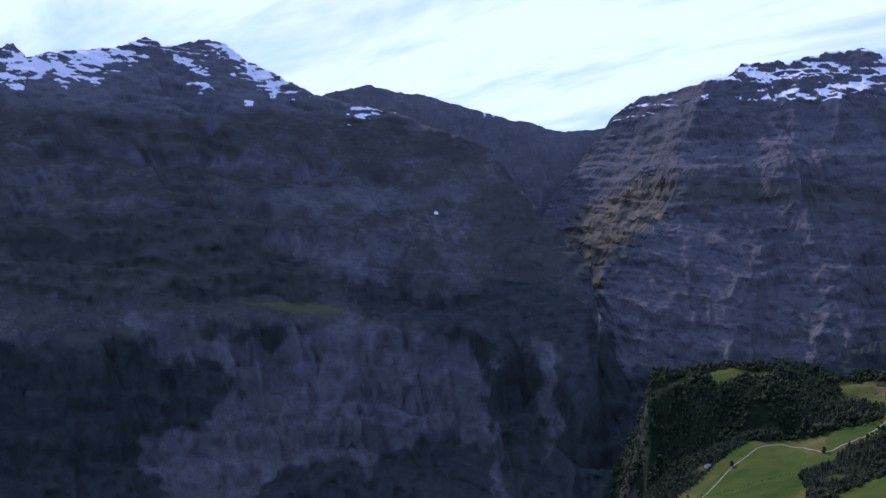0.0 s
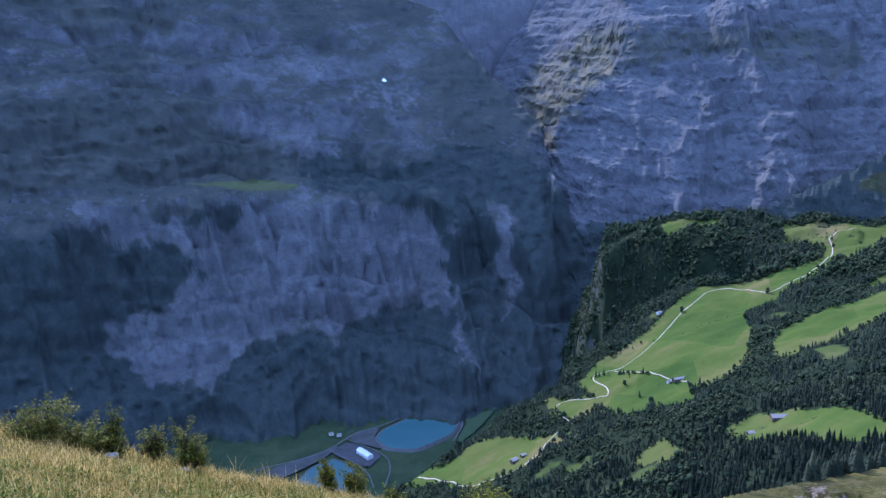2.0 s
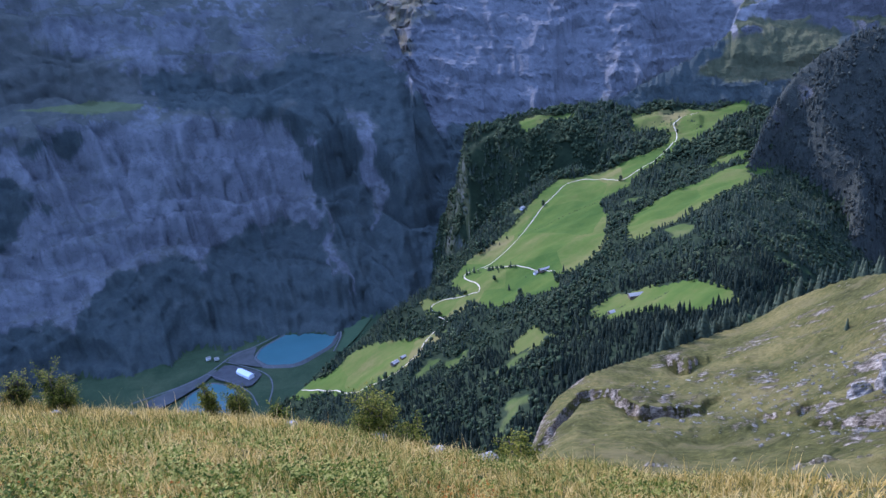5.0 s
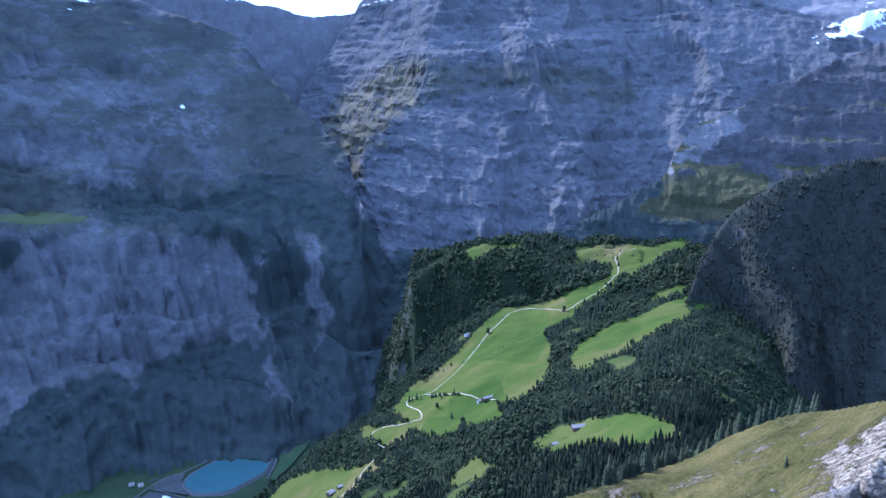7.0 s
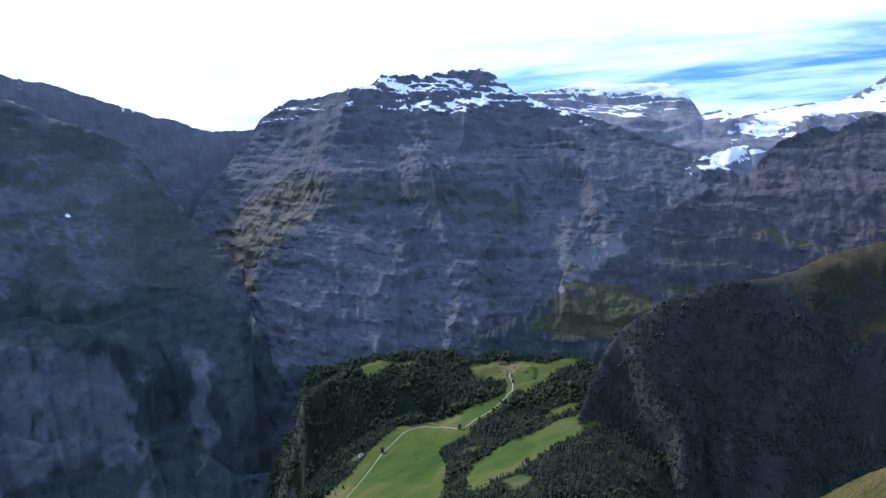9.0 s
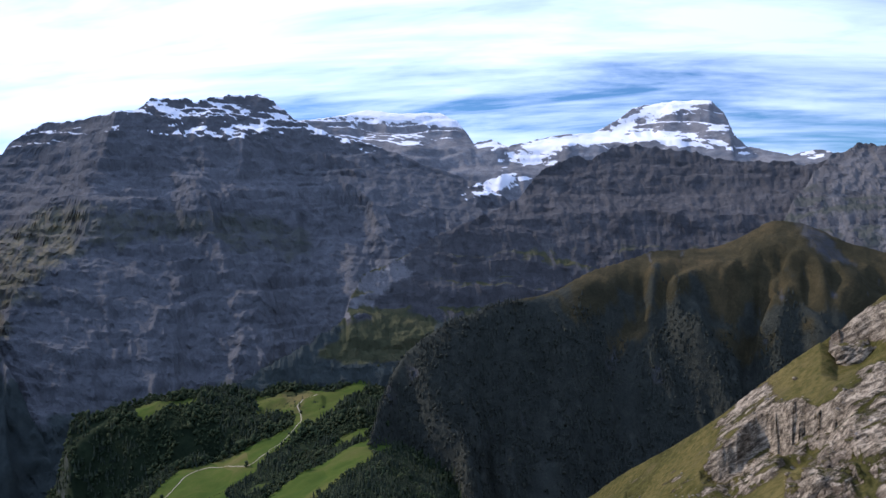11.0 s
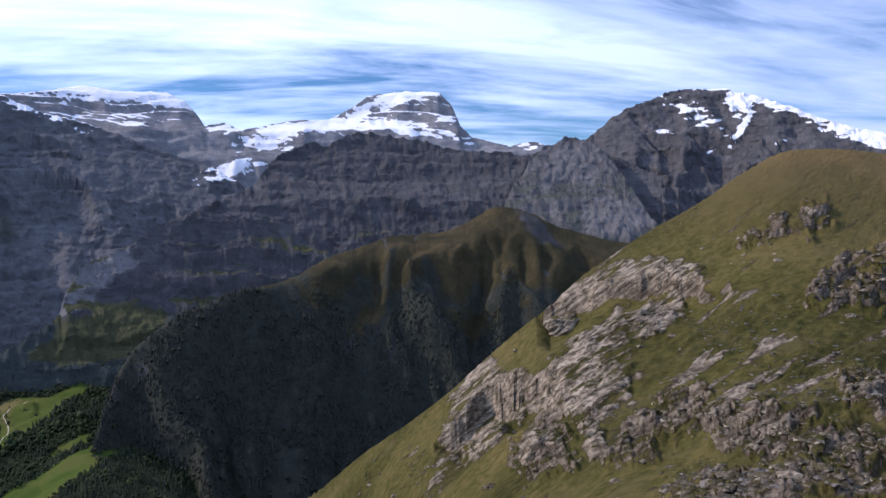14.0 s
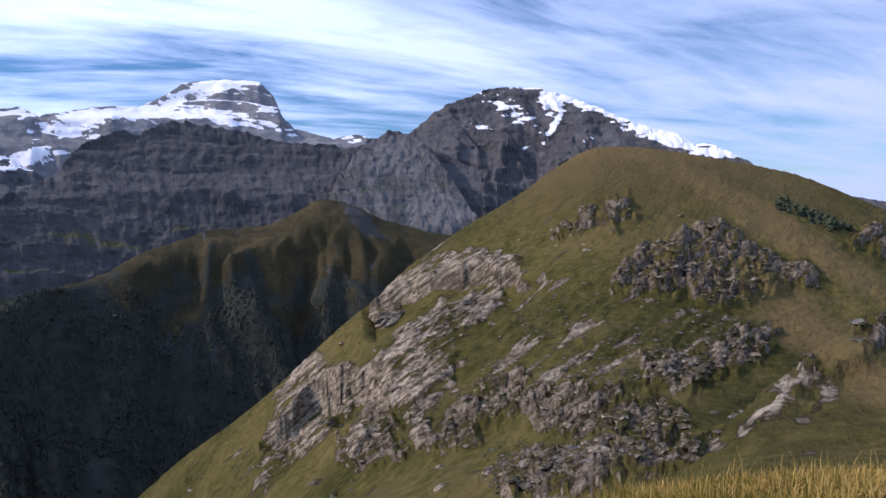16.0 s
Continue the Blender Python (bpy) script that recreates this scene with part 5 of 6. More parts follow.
barn(646, 1870, 12, 9, 5, 20, PLASTER, ROOFING, "small pale alpine hut beside a gravel track")
barn(205, 1473, 16, 11, 5, 35, TIMBER, ROOFING, "grey-roofed timber barn on a green meadow")
barn(226, 1484, 11, 8, 4, 25, TIMBER, ROOFING, "small timber shed beside a larger barn")
barn(574, 1100, 24, 12, 4.5, -8, TIMBER, ROOFING, "long timber alp barn with a pale grey roof")
barn(556, 1482, 26, 9, 4, 12, TIMBER, ROOFING, "long low alp stable with a pale grey roof")
barn(540, 1490, 12, 8, 4, 12, PLASTER, ROOFING, "pale alpine house at the end of a track")
barn(521, 1083, 10, 8, 3.5, 10, TIMBER, ROOFING, "small weathered timber hut at a wood's edge")

# ---------------------------------------------------------------- valley floor: basins, works yard


def water_material():
    mat, nt, bsdf = base_material("turquoise_water", 0.3, 0.4)
    geo = nt.nodes.new("ShaderNodeNewGeometry")
    nz = noise_node(nt, geo.outputs["Position"], 0.02, 4, 0.5)
    nt.links.new(ramp_node(nt, nz, [(0.3, (0.050, 0.108, 0.112)), (0.7, (0.060, 0.126, 0.130))]), bsdf.inputs["Base Color"])
    bump(nt, bsdf, noise_node(nt, geo.outputs["Position"], 0.4, 3, 0.5), 0.1, 0.2)
    return mat


WATER = water_material()
CONCRETE = plain_material("grey_concrete", [(0.3, (0.09, 0.092, 0.09)), (0.7, (0.135, 0.138, 0.132))], 0.1)
ASPHALT = plain_material("asphalt", [(0.3, (0.058, 0.058, 0.060)), (0.7, (0.085, 0.085, 0.085))], 0.05)
GRAVEL = plain_material("pale_gravel", [(0.3, (0.062, 0.064, 0.060)), (0.7, (0.092, 0.094, 0.088))], 0.03)
FIELD = plain_material("valley_field", [(0.3, (0.045, 0.072, 0.035)), (0.7, (0.065, 0.092, 0.042))], 0.02)


def rounded(points, rounds=3):
    pts = [Vector((x, y)) for x, y in points]
    for _ in range(rounds):
        nxt = []
        for p0, p1 in zip(pts, pts[1:] + pts[:1]):
            nxt += [p0.lerp(p1, 0.14), p0.lerp(p1, 0.86)]
        pts = nxt
    return pts


def plate(name, points, z, mat, rounds=3):
    bm = bmesh.new()
    bm.faces.new([bm.verts.new((q.x, q.y, z)) for q in rounded(points, rounds)])
    bmesh.ops.triangulate(bm, faces=bm.faces)
    bmesh.ops.recalc_face_normals(bm, faces=bm.faces)
    me = bpy.data.meshes.new(name)
    bm.to_mesh(me)
    bm.free()
    me.materials.append(mat)
    if me.polygons[0].normal.z < 0:
        me.flip_normals()
    return tagged(new(name, me), "", "", "", "structure")


def basin(points, z):
    """A basin of water inside a sloping concrete bank."""
    plate("water", points, z + 6, WATER)
    rim = rounded(points)
    mid = sum(rim, Vector((0, 0))) / len(rim)
    bm = bmesh.new()
    rings = []
    for grow, h in ((0.985, 5.0), (1.02, 8.0), (1.04, 8.0), (1.12, -2.0)):
        rings.append([bm.verts.new((*(mid + (q - mid) * grow), z + h)) for q in rim])
    for r0, r1 in zip(rings, rings[1:]):
        for k in range(len(rim)):
            bm.faces.new((r0[k], r0[(k + 1) % len(rim)], r1[(k + 1) % len(rim)], r1[k]))
    bmesh.ops.recalc_face_normals(bm, faces=bm.faces)
    return tagged(part("embankment", bm, CONCRETE), "", "", "", "structure")


basin([(-117, 2255), (-97, 2315), (68, 2450), (115, 2413), (150, 2334), (115, 2245), (2, 2162), (-85, 2190)], FLOOR)
basin([(-341, 2008), (-310, 2092), (-251, 2143), (-199, 2104), (-163, 2026), (-171, 1901), (-311, 1938)], FLOOR)
plate("field", [(112, 2470), (260, 2611), (309, 2460), (195, 2256), (133, 2180), (137, 2225), (178, 2330)], FLOOR + 5, FIELD, 1)
plate("yard", [(-258, 2185), (-205, 2252), (-96, 2148), (-140, 2070)], FLOOR + 5.5, ASPHALT, 1)
plate("gravel_yard", [(-440, 2100), (-280, 2199), (-229, 2231), (-269, 2159), (-324, 2103), (-395, 2042)], FLOOR + 5.5, GRAVEL, 1)
plate("gravel_yard", [(-205, 2262), (-184, 2320), (-110, 2340), (-125, 2262), (-95, 2180)], FLOOR + 5.2, GRAVEL, 1)
ribbon("road_1", [(-470, 2110), (-328, 2160), (-262, 2205), (-214, 2270), (-184, 2307), (-104, 2340), (60, 2476), (122, 2472), (172, 2338), (120, 2200)], 5, 6.2, CONCRETE, FLOOR)
ribbon("road_2", [(-214, 2270), (-88, 2150), (-70, 2060), (-90, 1960)], 4, 6.2, CONCRETE, FLOOR)
ribbon("road_3", [(-262, 2205), (-140, 2062), (-120, 1960)], 4, 6.2, CONCRETE, FLOOR)
barn(-150, 2150, 62, 20, 9, -55, WHITE, WHITE, "long white industrial hall on an asphalt yard", FLOOR + 6, "hall")
for x, y in ((-236, 2292), (-262, 2305)):
    barn(x, y, 14, 10, 6, x % 40, PLASTER, ROOFING, "small pale house beside the valley road", FLOOR + 6, "house")

# ---------------------------------------------------------------- single trees


def tree(kind, variant, x, y, h):
    """A tree of trunk and crown; kinds share their meshes."""
    key = (kind, variant)
    if key not in TREE_MESHES:
        vs, fs = (FIRS if kind == "fir" else FULL_ROUNDS)[variant]
        crown = mesh_from("crown", vs, fs, LEAF if kind == "round" else FIR)
        bm = bmesh.new()
        bmesh.ops.create_cone(bm, cap_ends=True, segments=7, radius1=0.022, radius2=0.006, depth=0.9)
        bmesh.ops.translate(bm, verts=bm.verts, vec=(0, 0, 0.42))
        trunk = bpy.data.meshes.new("trunk")
        bm.to_mesh(trunk)
        bm.free()
        trunk.materials.append(BARK)
        TREE_MESHES[key] = (trunk, crown)
    trunk, crown = TREE_MESHES[key]
    ob = new("fir_tree" if kind == "fir" else "broadleaf_tree")
    for name, me in (("trunk", trunk), ("crown", crown)):
        new(name, me).parent = ob
    z = float(land(np.array([x]), np.array([y]))[0])
    ob.matrix_world = pose(x, y, z - 0.01 * h, 0, 0, RNG.uniform(0, 360)) @ Matrix.Diagonal((h, h, h, 1))
    return tagged(ob, "dark green spruce standing at a meadow's edge" if kind == "fir" else "rounded green broadleaved tree beside a meadow", "tree", "single trees")


TREE_MESHES = {}
FULL_ROUNDS = [round_shape(RNG, 14) for _ in range(3)]
for x, y in ((508, 1569), (1069, 2022), (1169, 2001), (1205, 2046), (792, 1690), (535, 1343), (464, 1561), (475, 1490), (479, 1429), (948, 1674), (558, 1430), (291, 1576), (273, 1552), (322, 1536),
             (328, 1505), (1100, 1990), (880, 1770), (1150, 1960), (1075, 2040), (690, 1830)):
    tree("fir" if RNG.random() < 0.7 else "round", RNG.randrange(3), x, y, RNG.uniform(12, 19))
for _ in range(95):
    bearing = radians(RNG.uniform(29.5, 44.5))
    far = float(track(math.degrees(bearing), HILL, 2)) + RNG.uniform(1, 16)
    tree("fir", RNG.randrange(6), far * math.sin(bearing), far * math.cos(bearing), RNG.uniform(10, 19))
for poly in CLEARINGS[:5]:
    for _ in range(14):
        k = RNG.randrange(len(poly))
        t = RNG.random()
        (x0, y0), (x1, y1) = poly[k], poly[(k + 1) % len(poly)]
        tree(RNG.choice(("fir", "round")), RNG.randrange(3), x0 + (x1 - x0) * t, y0 + (y1 - y0) * t, RNG.uniform(9, 17))
tree("fir", 1, 126, 67.5, 5.0)
tree("fir", 2, 240, 262, 7.0)
for n in range(30):
    # hedge along the ditch between two meadows
    t = (n + RNG.uniform(-0.3, 0.3)) / 29
    shrub = tree("shrub", RNG.randrange(3), 617 + 170 * t, 1713 + RNG.uniform(-2, 2), RNG.uniform(2.0, 4.0))
    shrub.name = "hedge_shrub"
    tagged(shrub, "low dark shrub in a hedge between two meadows", "shrub", "hedge of the meadow")
for x, y in ((485, 1591), (569, 1777), (517, 1497), (617, 1854), (560, 1800), (600, 1838), (500, 1600), (545, 1765), (590, 1745)):
    tree(RNG.choice(("fir", "round")), RNG.randrange(3), x, y, RNG.uniform(6, 11))
for _ in range(46):
    t = RNG.random()
    bearing = radians(96.6 + 4.0 * t + RNG.uniform(-0.3, 0.3))
    rise = -0.8 - 2.0 * t + RNG.uniform(-0.5, 0.2)
    ray = np.linspace(120, 330, 400)
    spot = ray[int(np.argmax(land(ray * math.sin(bearing), ray * math.cos(bearing)) - EYE > ray * tan(rise)))]
    shrub = tree("shrub", RNG.randrange(3), float(spot) * math.sin(bearing), float(spot) * math.cos(bearing), RNG.uniform(2.6, 4.4))
    shrub.location.z -= 1.0
    shrub.name = "mountain_shrub"
    tagged(shrub, "dark green shrub in a hollow below the hilltop", "shrub", "shrubs of the hollow")

# ---------------------------------------------------------------- crags of the rocky hill
LIMESTONE = hill_material("bare_limestone", 0.22)
CHALKY = hill_material("white_limestone", 0.4)


def crag(x, y, width, height, seed, deep=0.7, lean=0.0, label="grey fissured limestone crag in a grassy slope"):
    """A fissured outcrop, sunk in the slope it breaks from."""
    bm = bmesh.new()
    bmesh.ops.create_icosphere(bm, subdivisions=5, radius=1)
    co = np.array([v.co for v in bm.verts])
    rs = np.random.RandomState(seed)
    k = rs.uniform(0, 50)
    # slanting joints and beds cut into a rounded block
    n = co / np.max(np.abs(co), axis=1, keepdims=True)
    co = co * 0.6 + n * 0.3
    q = co * (width / 2, width * deep / 2, height / 2)
    slant = q[:, 2] * 0.8 - q[:, 0] * 0.6
    rough = 0.20 * ridged(slant / 3.6 + k, q[:, 1] / 7 + (q[:, 0] + q[:, 2]) / 14, 4) + 0.24 * fractal(q[:, 0] / 6 + k, q[:, 2] / 6 - q[:, 1] / 6, 5)
    rough += 0.10 * ridged(q[:, 0] / 2.8 + k, q[:, 2] / 6 + q[:, 1] / 3, 3)
    co = co * (1 + rough - 0.15)[:, None]
    co[:, 0] += lean * co[:, 2]
    toward = math.atan2(x, y)
    co = co * (width / 2, width * deep / 2, height / 2)
    for v, q in zip(bm.verts, co):
        v.co = q
    z = float(land(np.array([x]), np.array([y]))[0])
    ob = part("rock_outcrop", bm, CHALKY if y > 150 else LIMESTONE)
    ob.data.polygons.foreach_set("use_smooth", np.ones(len(ob.data.polygons), dtype=bool))
    ob.matrix_world = pose(x, y, z - height * 0.06, 0, rs.uniform(-8, 8), -math.degrees(toward) + rs.uniform(-15, 15))
    return tagged(ob, label, "rock", "crags of the hill")


for n, (x, y, w, h) in enumerate([(244.6, 94.3, 13, 8), (150.9, 63.8, 9, 9), (257.9, 20.2, 7, 8), (166.0, 158.0, 13, 30), (176.5, 153.5, 13, 25), (161.0, 166.5, 8, 11), (189.0, 161.0, 10, 14)]):
    crag(x, y, w, h, 90 + n, 0.8, 0, "pale weathered limestone crag rising from alpine turf")

# loose blocks on the slopes
rs = np.random.RandomState(31)
BLOCKS = []
for k in range(6):
    bm = bmesh.new()
    bmesh.ops.create_icosphere(bm, subdivisions=2, radius=1)
    for v in bm.verts:
        q = v.co.copy()
        m = max(abs(q.x), abs(q.y), abs(q.z))
        v.co = (q * 0.4 + q / m * 0.45) * (1 + 0.35 * noise.noise(q * 1.7 + Vector((k * 7, 0, 0))))
        v.co.z *= 0.6
    me = bpy.data.meshes.new("limestone_block")
    bm.to_mesh(me)
    bm.free()
    me.materials.append(LIMESTONE)
    BLOCKS.append(me)
ba = np.concatenate([rs.uniform(24, 100, 110), rs.uniform(40, 50, 90), rs.uniform(62, 92, 90)])
br = np.concatenate([rs.uniform(70, 280, 110), rs.uniform(90, 190, 90), rs.uniform(60, 240, 90)])
bp, _ = place(ba, br)
for q in bp:
    size = float(rs.uniform(0.4, 1.0) ** 2 * 1.5)
    ob = tagged(new("limestone_block", BLOCKS[rs.randint(6)]), "loose pale limestone block lying on the turf", "rock", "loose blocks")
    ob.matrix_world = pose(*map(float, q), rs.uniform(-15, 15), rs.uniform(-15, 15), rs.uniform(0, 360)) @ Matrix.Diagonal((size, size, size, 1))

# rubble and flakes of limestone that weather out of the hill
def rubble(name, label, outlines, count, low, high, seed, mat):
    rs = np.random.RandomState(seed)
    a, r = rs.uniform(26, 103, count), rs.uniform(70, 330, count)
    p, own = place(a, r)
    rise = np.degrees(np.arctan2(p[:, 2] - EYE, r))
    keep = (own == NAMES.index("hill")) & (areas(a, rise, outlines, 0.7, 0.8) + rs.uniform(-0.5, 0.3, count) > 0.5) & (r < track(a, HILL, 2) - 3)
    a, r, p = a[keep], r[keep], p[keep]
    out = hill_relief(a, r, p[:, 2])
    p = p + np.stack([-0.62 * out * np.sin(np.radians(a)), -0.62 * out * np.cos(np.radians(a)), 0.78 * out], -1)
    shapes = []
    for k in range(5):
        v = np.array(RUBBLE_BALL) * rs.uniform(0.65, 1.2, (len(RUBBLE_BALL), 1))
        shapes.append((v * (1, rs.uniform(0.6, 1), rs.uniform(0.35, 0.7)), RUBBLE_FACES))
    ob = grove(name, label, shapes, p, low + (high - low) * rs.uniform(0, 1, len(p)) ** 3, mat, seed)
    ob.data.polygons.foreach_set("use_smooth", np.zeros(len(ob.data.polygons), dtype=bool))
    return tagged(ob, "", "stones")


RUBBLE_BALL = [(1, 0, 0), (-1, 0, 0), (0, 1, 0), (0, -1, 0), (0, 0, 1), (0, 0, -1), (0.7, 0.7, 0.5), (-0.7, 0.7, 0.5), (0.7, -0.7, 0.5), (-0.7, -0.7, 0.5)]
RUBBLE_FACES = np.array([(4, 6, 7), (4, 7, 9), (4, 9, 8), (4, 8, 6), (6, 0, 2), (6, 2, 7), (7, 2, 1), (7, 1, 9), (9, 1, 3), (9, 3, 8), (8, 3, 0), (8, 0, 6), (5, 2, 0), (5, 1, 2), (5, 3, 1), (5, 0, 3)])
SADDLE_SCREE = [[(27, -31), (34, -28), (42, -24.5), (50, -21), (52, -24), (50, -31), (40, -33), (28, -34)], [(34, -26.5), (44, -22.5), (44, -24), (35, -28)]]
rubble("limestone_rubble", "pale limestone rubble among broken crags", HILL_CRAGS, 12000, 0.2, 1.4, 71, LIMESTONE)
rubble("limestone_flakes", "thin pale flakes of limestone lying in turf", HILL_STRIPS + HILL_SLABS, 20000, 0.15, 0.8, 72, CHALKY)
rubble("saddle_rubble", "white limestone blocks scattered over a grassy saddle", SADDLE_SCREE, 9000, 0.15, 1.2, 73, CHALKY)

# ---------------------------------------------------------------- foreground: grass, herbs, bushes, stones
GRASS = plain_material("dry_grass", [(0.15, (0.075, 0.085, 0.010)), (0.36, (0.20, 0.165, 0.026)), (0.55, (0.42, 0.29, 0.055)), (0.85, (0.72, 0.52, 0.17))], 0.55, 0.6, 0.7, 0.45, 0.06)
HERB = plain_material("herb_leaves", [(0.2, (0.040, 0.062, 0.005)), (0.5, (0.130, 0.150, 0.012)), (0.85, (0.40, 0.36, 0.08))], 1.2, 0.65, 0.9, 0.45, 0.05)
RUST = plain_material("autumn_leaves", [(0.2, (0.13, 0.045, 0.008)), (0.5, (0.32, 0.11, 0.012)), (0.85, (0.44, 0.21, 0.03))], 1.2, 0.6, 0.6, 0.45)
BUSHLEAF = plain_material("bush_leaves", [(0.2, (0.030, 0.045, 0.003)), (0.5, (0.095, 0.105, 0.007)), (0.85, (0.27, 0.24, 0.030))], 2.0, 0.6, 0.7, 0.4)


def blades(places, heights_of, rs, width=0.006, bend=0.5):
    """Tapered, bent blades of grass: one pointed strip each."""
    m = len(places)
    turn, lean = rs.uniform(0, 6.28, m), rs.uniform(0.1, bend, m)
    w = width * rs.uniform(0.6, 1.5, m)
    dx, dy = np.cos(turn), np.sin(turn)
    rows = []
    for t, taper in ((0.0, 1.0), (0.55, 0.75), (1.0, 0.0)):
        out, up = lean * heights_of * t * t, heights_of * (t - 0.25 * lean * t * t)
        mid = places + np.stack([dx * out, dy * out, up - 0.01], -1)
        side = np.stack([-dy * w * taper, dx * w * taper, 0 * w], -1)
        rows += [mid - side, mid + side] if taper else [mid]
    vs = np.stack(rows, 1).reshape(-1, 3)
    base = (np.arange(m) * 5)[:, None, None]
    tri = np.array([(0, 1, 3), (0, 3, 2), (2, 3, 4)])[None]
    return vs, (tri + base).reshape(-1, 3)


def knoll_points(a, r):
    rad = np.radians(a)
    x, y = r * np.sin(rad), r * np.cos(rad)
    return np.stack([x, y, land(x, y)], -1)


def sward(name, label, a0, a1, r0, r1, count, low, high, seed, mat, patch, width=0.006, bend=0.6, near_bias=1.0):
    rs = np.random.RandomState(seed)
    a = rs.uniform(a0, a1, count)
    r = r0 + (r1 - r0) * rs.uniform(0, 1, count) ** near_bias
    rad = np.radians(a)
    x, y = r * np.sin(rad), r * np.cos(rad)
    # tufts: draw blades together
    cx, cy = np.round(x / 0.16), np.round(y / 0.16)
    jx, jy = perlin(cx * 1.37, cy * 1.73), perlin(cx * 2.11 + 9, cy * 1.19)
    pull = rs.uniform(0, 1, count) < 0.6
    x = np.where(pull, (cx + jx) * 0.16 + rs.normal(0, 0.028, count), x)
    y = np.where(pull, (cy + jy) * 0.16 + rs.normal(0, 0.028, count), y)
    level = fractal(x / 1.1 + seed, y / 1.1, 3)
    keep = patch(level, rs.uniform(-0.5, 0.5, count))
    x, y, level = x[keep], y[keep], level[keep]
    pts = np.stack([x, y, land(x, y)], -1)
    tall = rs.uniform(low, high, len(x)) * (1 + 0.35 * level)
    vs, fs = blades(pts, tall, rs, width, bend)
    return tagged(new(name, mesh_from(name, vs, fs, mat)), label, "grass", "", "stuff")


EVERY = lambda level, chance: level > -9
sward("dry_grass", "dry yellow-green mountain grass covering a knoll", -34, 40, 1.2, 14.5, 135000, 0.05, 0.17, 51, GRASS, EVERY, 0.0042, 1.3, 0.9)
sward("dry_grass", "sparse tall dry grass stalks on a knoll", -34, 40, 3, 13.8, 2600, 0.18, 0.40, 52, GRASS, EVERY, 0.0025, 0.6, 0.7)
sward("green_grass", "tufts of fresh green grass among dry grass", -34, 30, 1.2, 9.5, 45000, 0.06, 0.17, 53, HERB, lambda level, chance: level + chance > 0.05, 0.005, 1.2, 0.8)
sward("dry_grass", "dry yellow grass on the edge of a saddle", 78, 106, 1.2, 11, 40000, 0.06, 0.2, 54, GRASS, EVERY, 0.0045, 1.0, 0.9)
sward("dry_grass", "tall dry grass stalks at the edge of a saddle", 78, 106, 4, 10, 900, 0.2, 0.42, 55, GRASS, EVERY, 0.003, 0.5, 0.9)

sward("dry_grass", "dry grass on the back of a knoll", 40, 78, 1.2, 9, 9000, 0.06, 0.2, 56, GRASS, EVERY, 0.007, 1.0, 0.8)
sward("dry_grass", "dry grass on the back of a knoll", 106, 326, 0.5, 12, 12000, 0.06, 0.2, 57, GRASS, EVERY, 0.009, 1.0, 0.8)


def leaves(centres, size, rs, droop=0.5):
    """Small pointed leaves as folded diamonds."""
    m = len(centres)
    turn, tip = rs.uniform(0, 6.28, m), rs.uniform(-droop, 0.9, m)
    s = size * rs.uniform(0.6, 1.4, m)
    d = np.stack([np.cos(turn) * np.cos(tip), np.sin(turn) * np.cos(tip), np.sin(tip)], -1)
    side = np.stack([-np.sin(turn), np.cos(turn), 0 * turn], -1)
    up = np.cross(d, side) * 0.15
    vs = np.stack([centres, centres + d * s[:, None] * 0.5 + side * s[:, None] * 0.28 - up * s[:, None], centres + d * s[:, None],
                   centres + d * s[:, None] * 0.5 - side * s[:, None] * 0.28 - up * s[:, None]], 1).reshape(-1, 3)
    tri = np.array([(0, 1, 2), (0, 2, 3)])[None] + (np.arange(m) * 4)[:, None, None]
    return vs, tri.reshape(-1, 3)


def herbs(name, label, a0, a1, r0, r1, count, size, tall, seed, mat, patch):
    rs = np.random.RandomState(seed)
    a, r = rs.uniform(a0, a1, count), rs.uniform(r0, r1, count)
    pts = knoll_points(a, r)
    level = fractal(pts[:, 0] / 0.8 + seed, pts[:, 1] / 0.8, 3)
    pts = pts[patch(level, rs.uniform(-0.4, 0.4, count))]
    pts[:, 2] += rs.uniform(0, 1, len(pts)) ** 0.7 * tall
    vs, fs = leaves(pts, size, rs)
    return tagged(new(name, mesh_from(name, vs, fs, mat)), label, "plants", "", "stuff")


herbs("low_herbs", "low grey-green leafy herbs among mountain grass", -34, 34, 2.5, 8.5, 52000, 0.036, 0.13, 61, HERB, lambda level, chance: level + chance > 0.38)
herbs("low_herbs", "silvery green leafy herbs in the shade of the grass", -30, 6, 3.2, 6.4, 24000, 0.036, 0.19, 64, HERB, lambda level, chance: level + 0.5 * chance > 0.12)
herbs("autumn_shrub", "low rust-red autumn bilberry leaves", -34, -19, 3.4, 5.4, 12000, 0.032, 0.12, 62, RUST, lambda level, chance: level + chance > 0.45)
herbs("autumn_shrub", "small rust-red leaves scattered in the grass", -16, 30, 3, 8, 9000, 0.03, 0.12, 63, RUST, lambda level, chance: level + chance > 0.62)


def twig(bm, p0, p1, r0, r1, sides=5):
    d = (p1 - p0).normalized()
    u = d.orthogonal().normalized()
    w = d.cross(u)
    rings = [[bm.verts.new(p + (u * math.cos(6.2832 * k / sides) + w * math.sin(6.2832 * k / sides)) * rad) for k in range(sides)] for p, rad in ((p0, r0), (p1, r1))]
    for k in range(sides):
        bm.faces.new((rings[0][k], rings[0][(k + 1) % sides], rings[1][(k + 1) % sides], rings[1][k]))


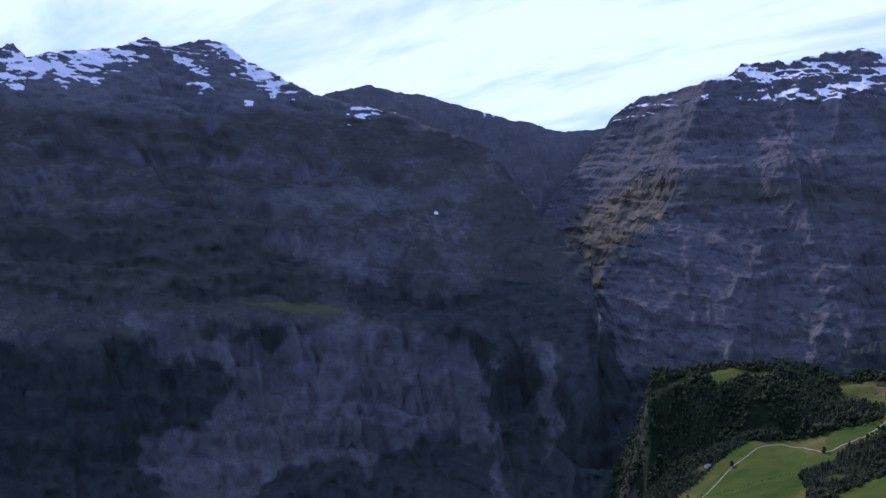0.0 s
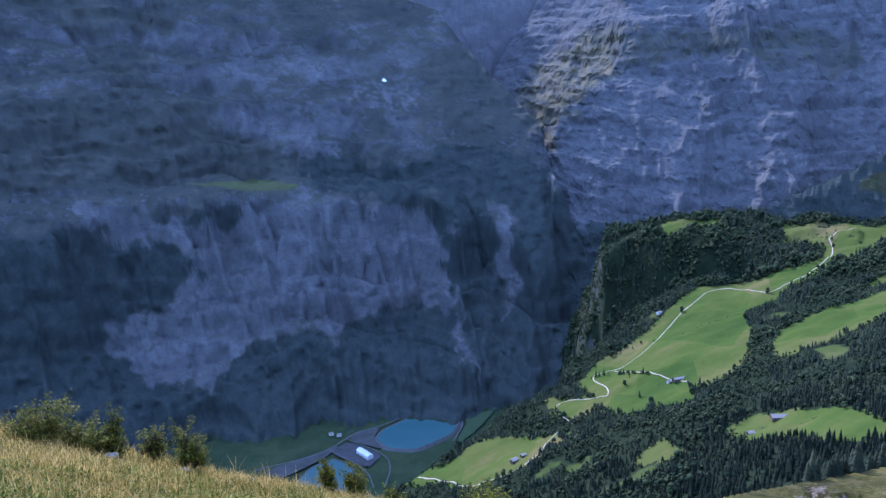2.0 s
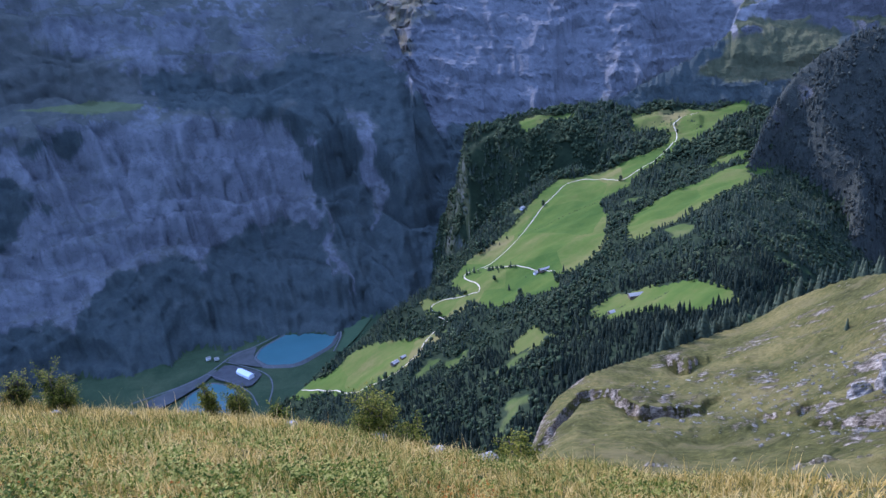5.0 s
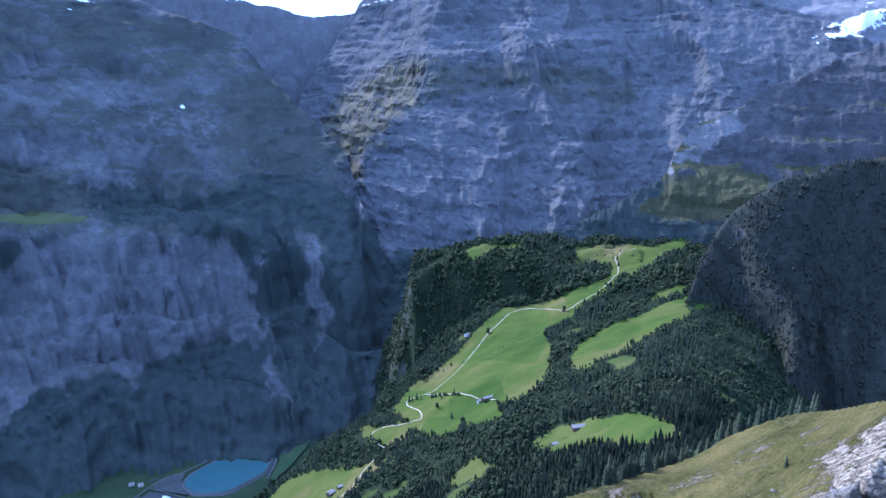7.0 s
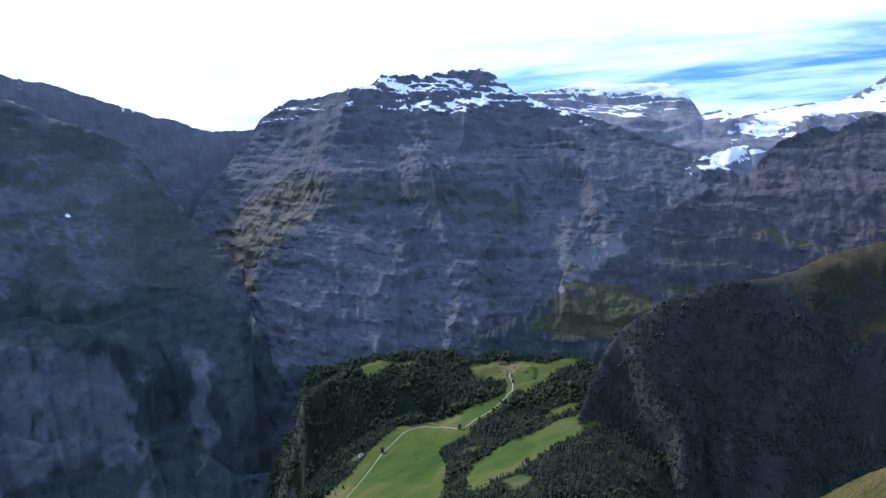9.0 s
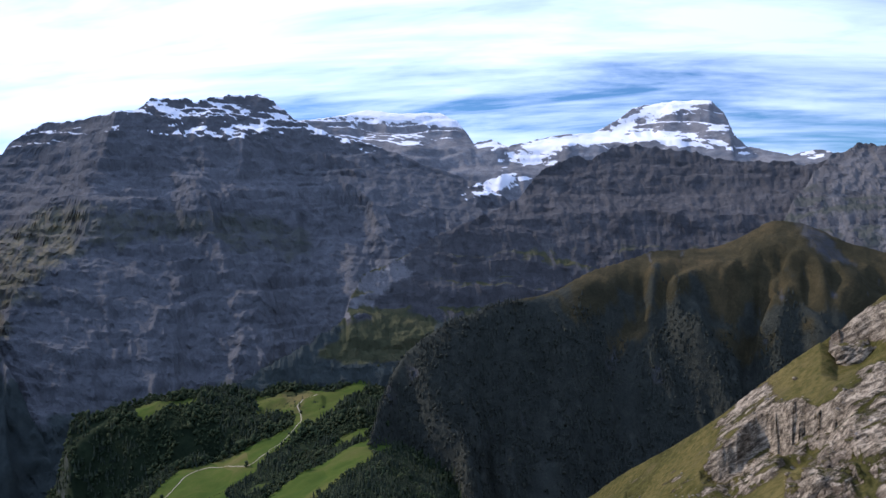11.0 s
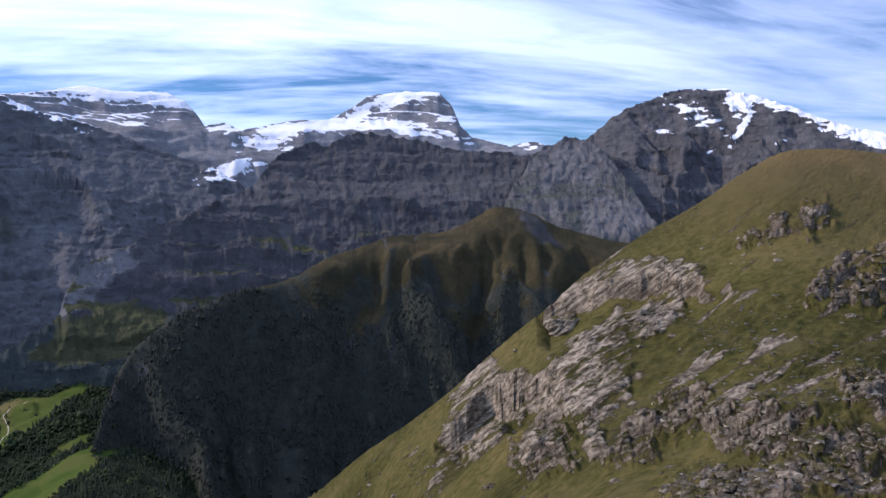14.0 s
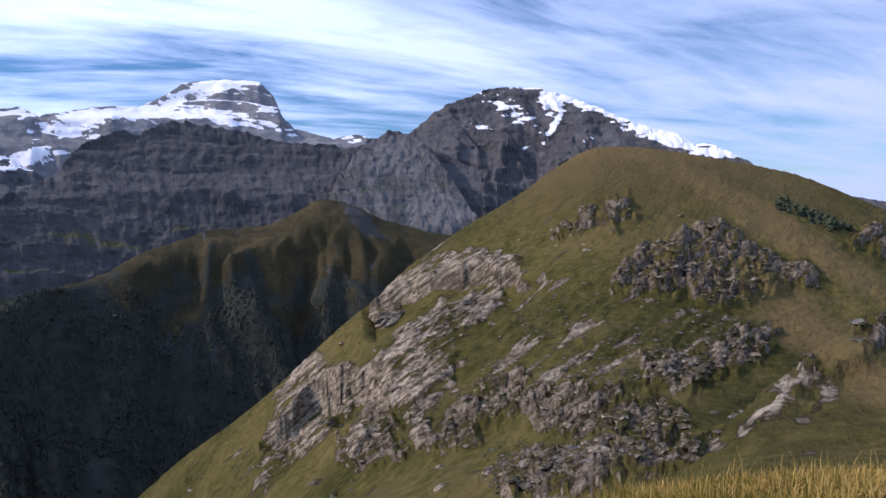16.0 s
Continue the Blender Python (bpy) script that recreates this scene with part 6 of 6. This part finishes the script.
def bush(a, r, width, height, seed, count, leaf=0.035, label="low green mountain bush on a grassy knoll", upright=0.5):
    """Stems that fork twice, with leaves along the outer twigs."""
    rng, rs = random.Random(seed), np.random.RandomState(seed)
    x, y = r * math.sin(radians(a)), r * math.cos(radians(a))
    z = float(land(np.array([x]), np.array([y]))[0])
    ob = new("bush")
    stems = bmesh.new()
    ends = []
    for _ in range(13):
        t, out = rng.uniform(0, 6.283), rng.uniform(0.1, 1) * width / 2 * (1.1 - upright)
        top = Vector((math.cos(t) * out, math.sin(t) * out, height * rng.uniform(0.3, 0.8)))
        root = Vector((math.cos(t) * 0.06, math.sin(t) * 0.06, -0.03))
        twig(stems, root, top, 0.012, 0.006)
        for _ in range(6):
            start = root.lerp(top, rng.uniform(0.12, 1.0))
            t2 = rng.uniform(0, 6.283)
            tip = start + Vector((math.cos(t2) * width * 0.24, math.sin(t2) * width * 0.24, height * rng.uniform(0.02, 0.26)))
            twig(stems, start, tip, 0.005, 0.002, 4)
            ends.append((start, tip))
    part("stem", stems, BARK, ob)
    count = int(count * 1.5)
    pick = rs.randint(0, len(ends), count)
    p0, p1 = np.array([e[0] for e in ends]), np.array([e[1] for e in ends])
    t = rs.uniform(0.2, 1.08, count)[:, None]
    centres = p0[pick] * (1 - t) + p1[pick] * t + rs.normal(0, 0.035 * width, (count, 3))
    centres[:, 2] = np.maximum(centres[:, 2], 0.02)
    vs, fs = leaves(centres, leaf, rs, 0.3)
    leaf_ob = new("leaves", mesh_from("leaves", vs, fs, BUSHLEAF))
    leaf_ob.parent = ob
    ob.matrix_world = pose(x, y, z, 0, 0, rng.uniform(0, 360))
    return tagged(ob, label, "bush", "bushes on the knoll")


bush(-26.6, 11.2, 1.09, 0.64, 1, 4420)
bush(-24.6, 11.4, 0.80, 0.48, 2, 2550)
bush(-22.9, 10.8, 0.71, 0.55, 3, 2210)
bush(-22.1, 10.9, 0.48, 0.80, 4, 1530, 0.035, "slender yellow-green shrub standing over lower bushes", 0.8)
bush(-19.6, 11.3, 0.57, 0.60, 5, 2040, 0.03, "dense dark green bush on a dry knoll", 0.7)
bush(-17.2, 10.7, 0.76, 0.73, 6, 3740, 0.03, "dense dark green bush on a dry knoll", 0.7)
bush(-7.2, 10.3, 0.46, 0.60, 7, 1870, 0.03, "small olive-green bush at the knoll's edge", 0.8)
bush(-5.0, 10.2, 0.55, 0.65, 8, 2210, 0.03, "small olive-green bush at the knoll's edge", 0.8)
bush(-2.0, 10.0, 0.46, 0.39, 9, 1190)
bush(5.6, 9.2, 1.03, 0.81, 10, 5100, 0.032, "broad green bush growing over pale stones", 0.55)
bush(8.4, 9.0, 0.80, 0.47, 11, 2550)
bush(17.6, 8.0, 0.80, 0.52, 12, 3060, 0.035, "tufted green bush on the slope's edge", 0.7)

STONE = plain_material("white_lichened_stone", [(0.3, (0.13, 0.12, 0.10)), (0.6, (0.27, 0.25, 0.22)), (0.8, (0.42, 0.40, 0.36))], 9.0)
PEBBLES = []
for me in BLOCKS[:3]:
    copy = me.copy()
    copy.name = "field_stone"
    copy.materials.clear()
    copy.materials.append(STONE)
    PEBBLES.append(copy)
for n, (a, r, size) in enumerate([(5.9, 8.9, 0.17), (15.2, 8.0, 0.22), (-1.2, 9.2, 0.12), (-17.6, 10.2, 0.10), (-22.5, 10.5, 0.13), (10.7, 8.3, 0.14), (-12.8, 10.3, 0.07), (14.2, 8.1, 0.12), (-23.4, 10.8, 0.08)]):
    q = knoll_points(np.array([a]), np.array([r]))[0]
    ob = tagged(new("field_stone", PEBBLES[n % 3]), "pale lichen-covered stone lying in dry grass", "stone", "stones on the knoll")
    ob.matrix_world = pose(float(q[0]), float(q[1]), float(q[2]) + size * 0.2, 10, 5, 40 * n) @ Matrix.Diagonal((size * 0.8, size * 0.8, size * 0.8, 1))
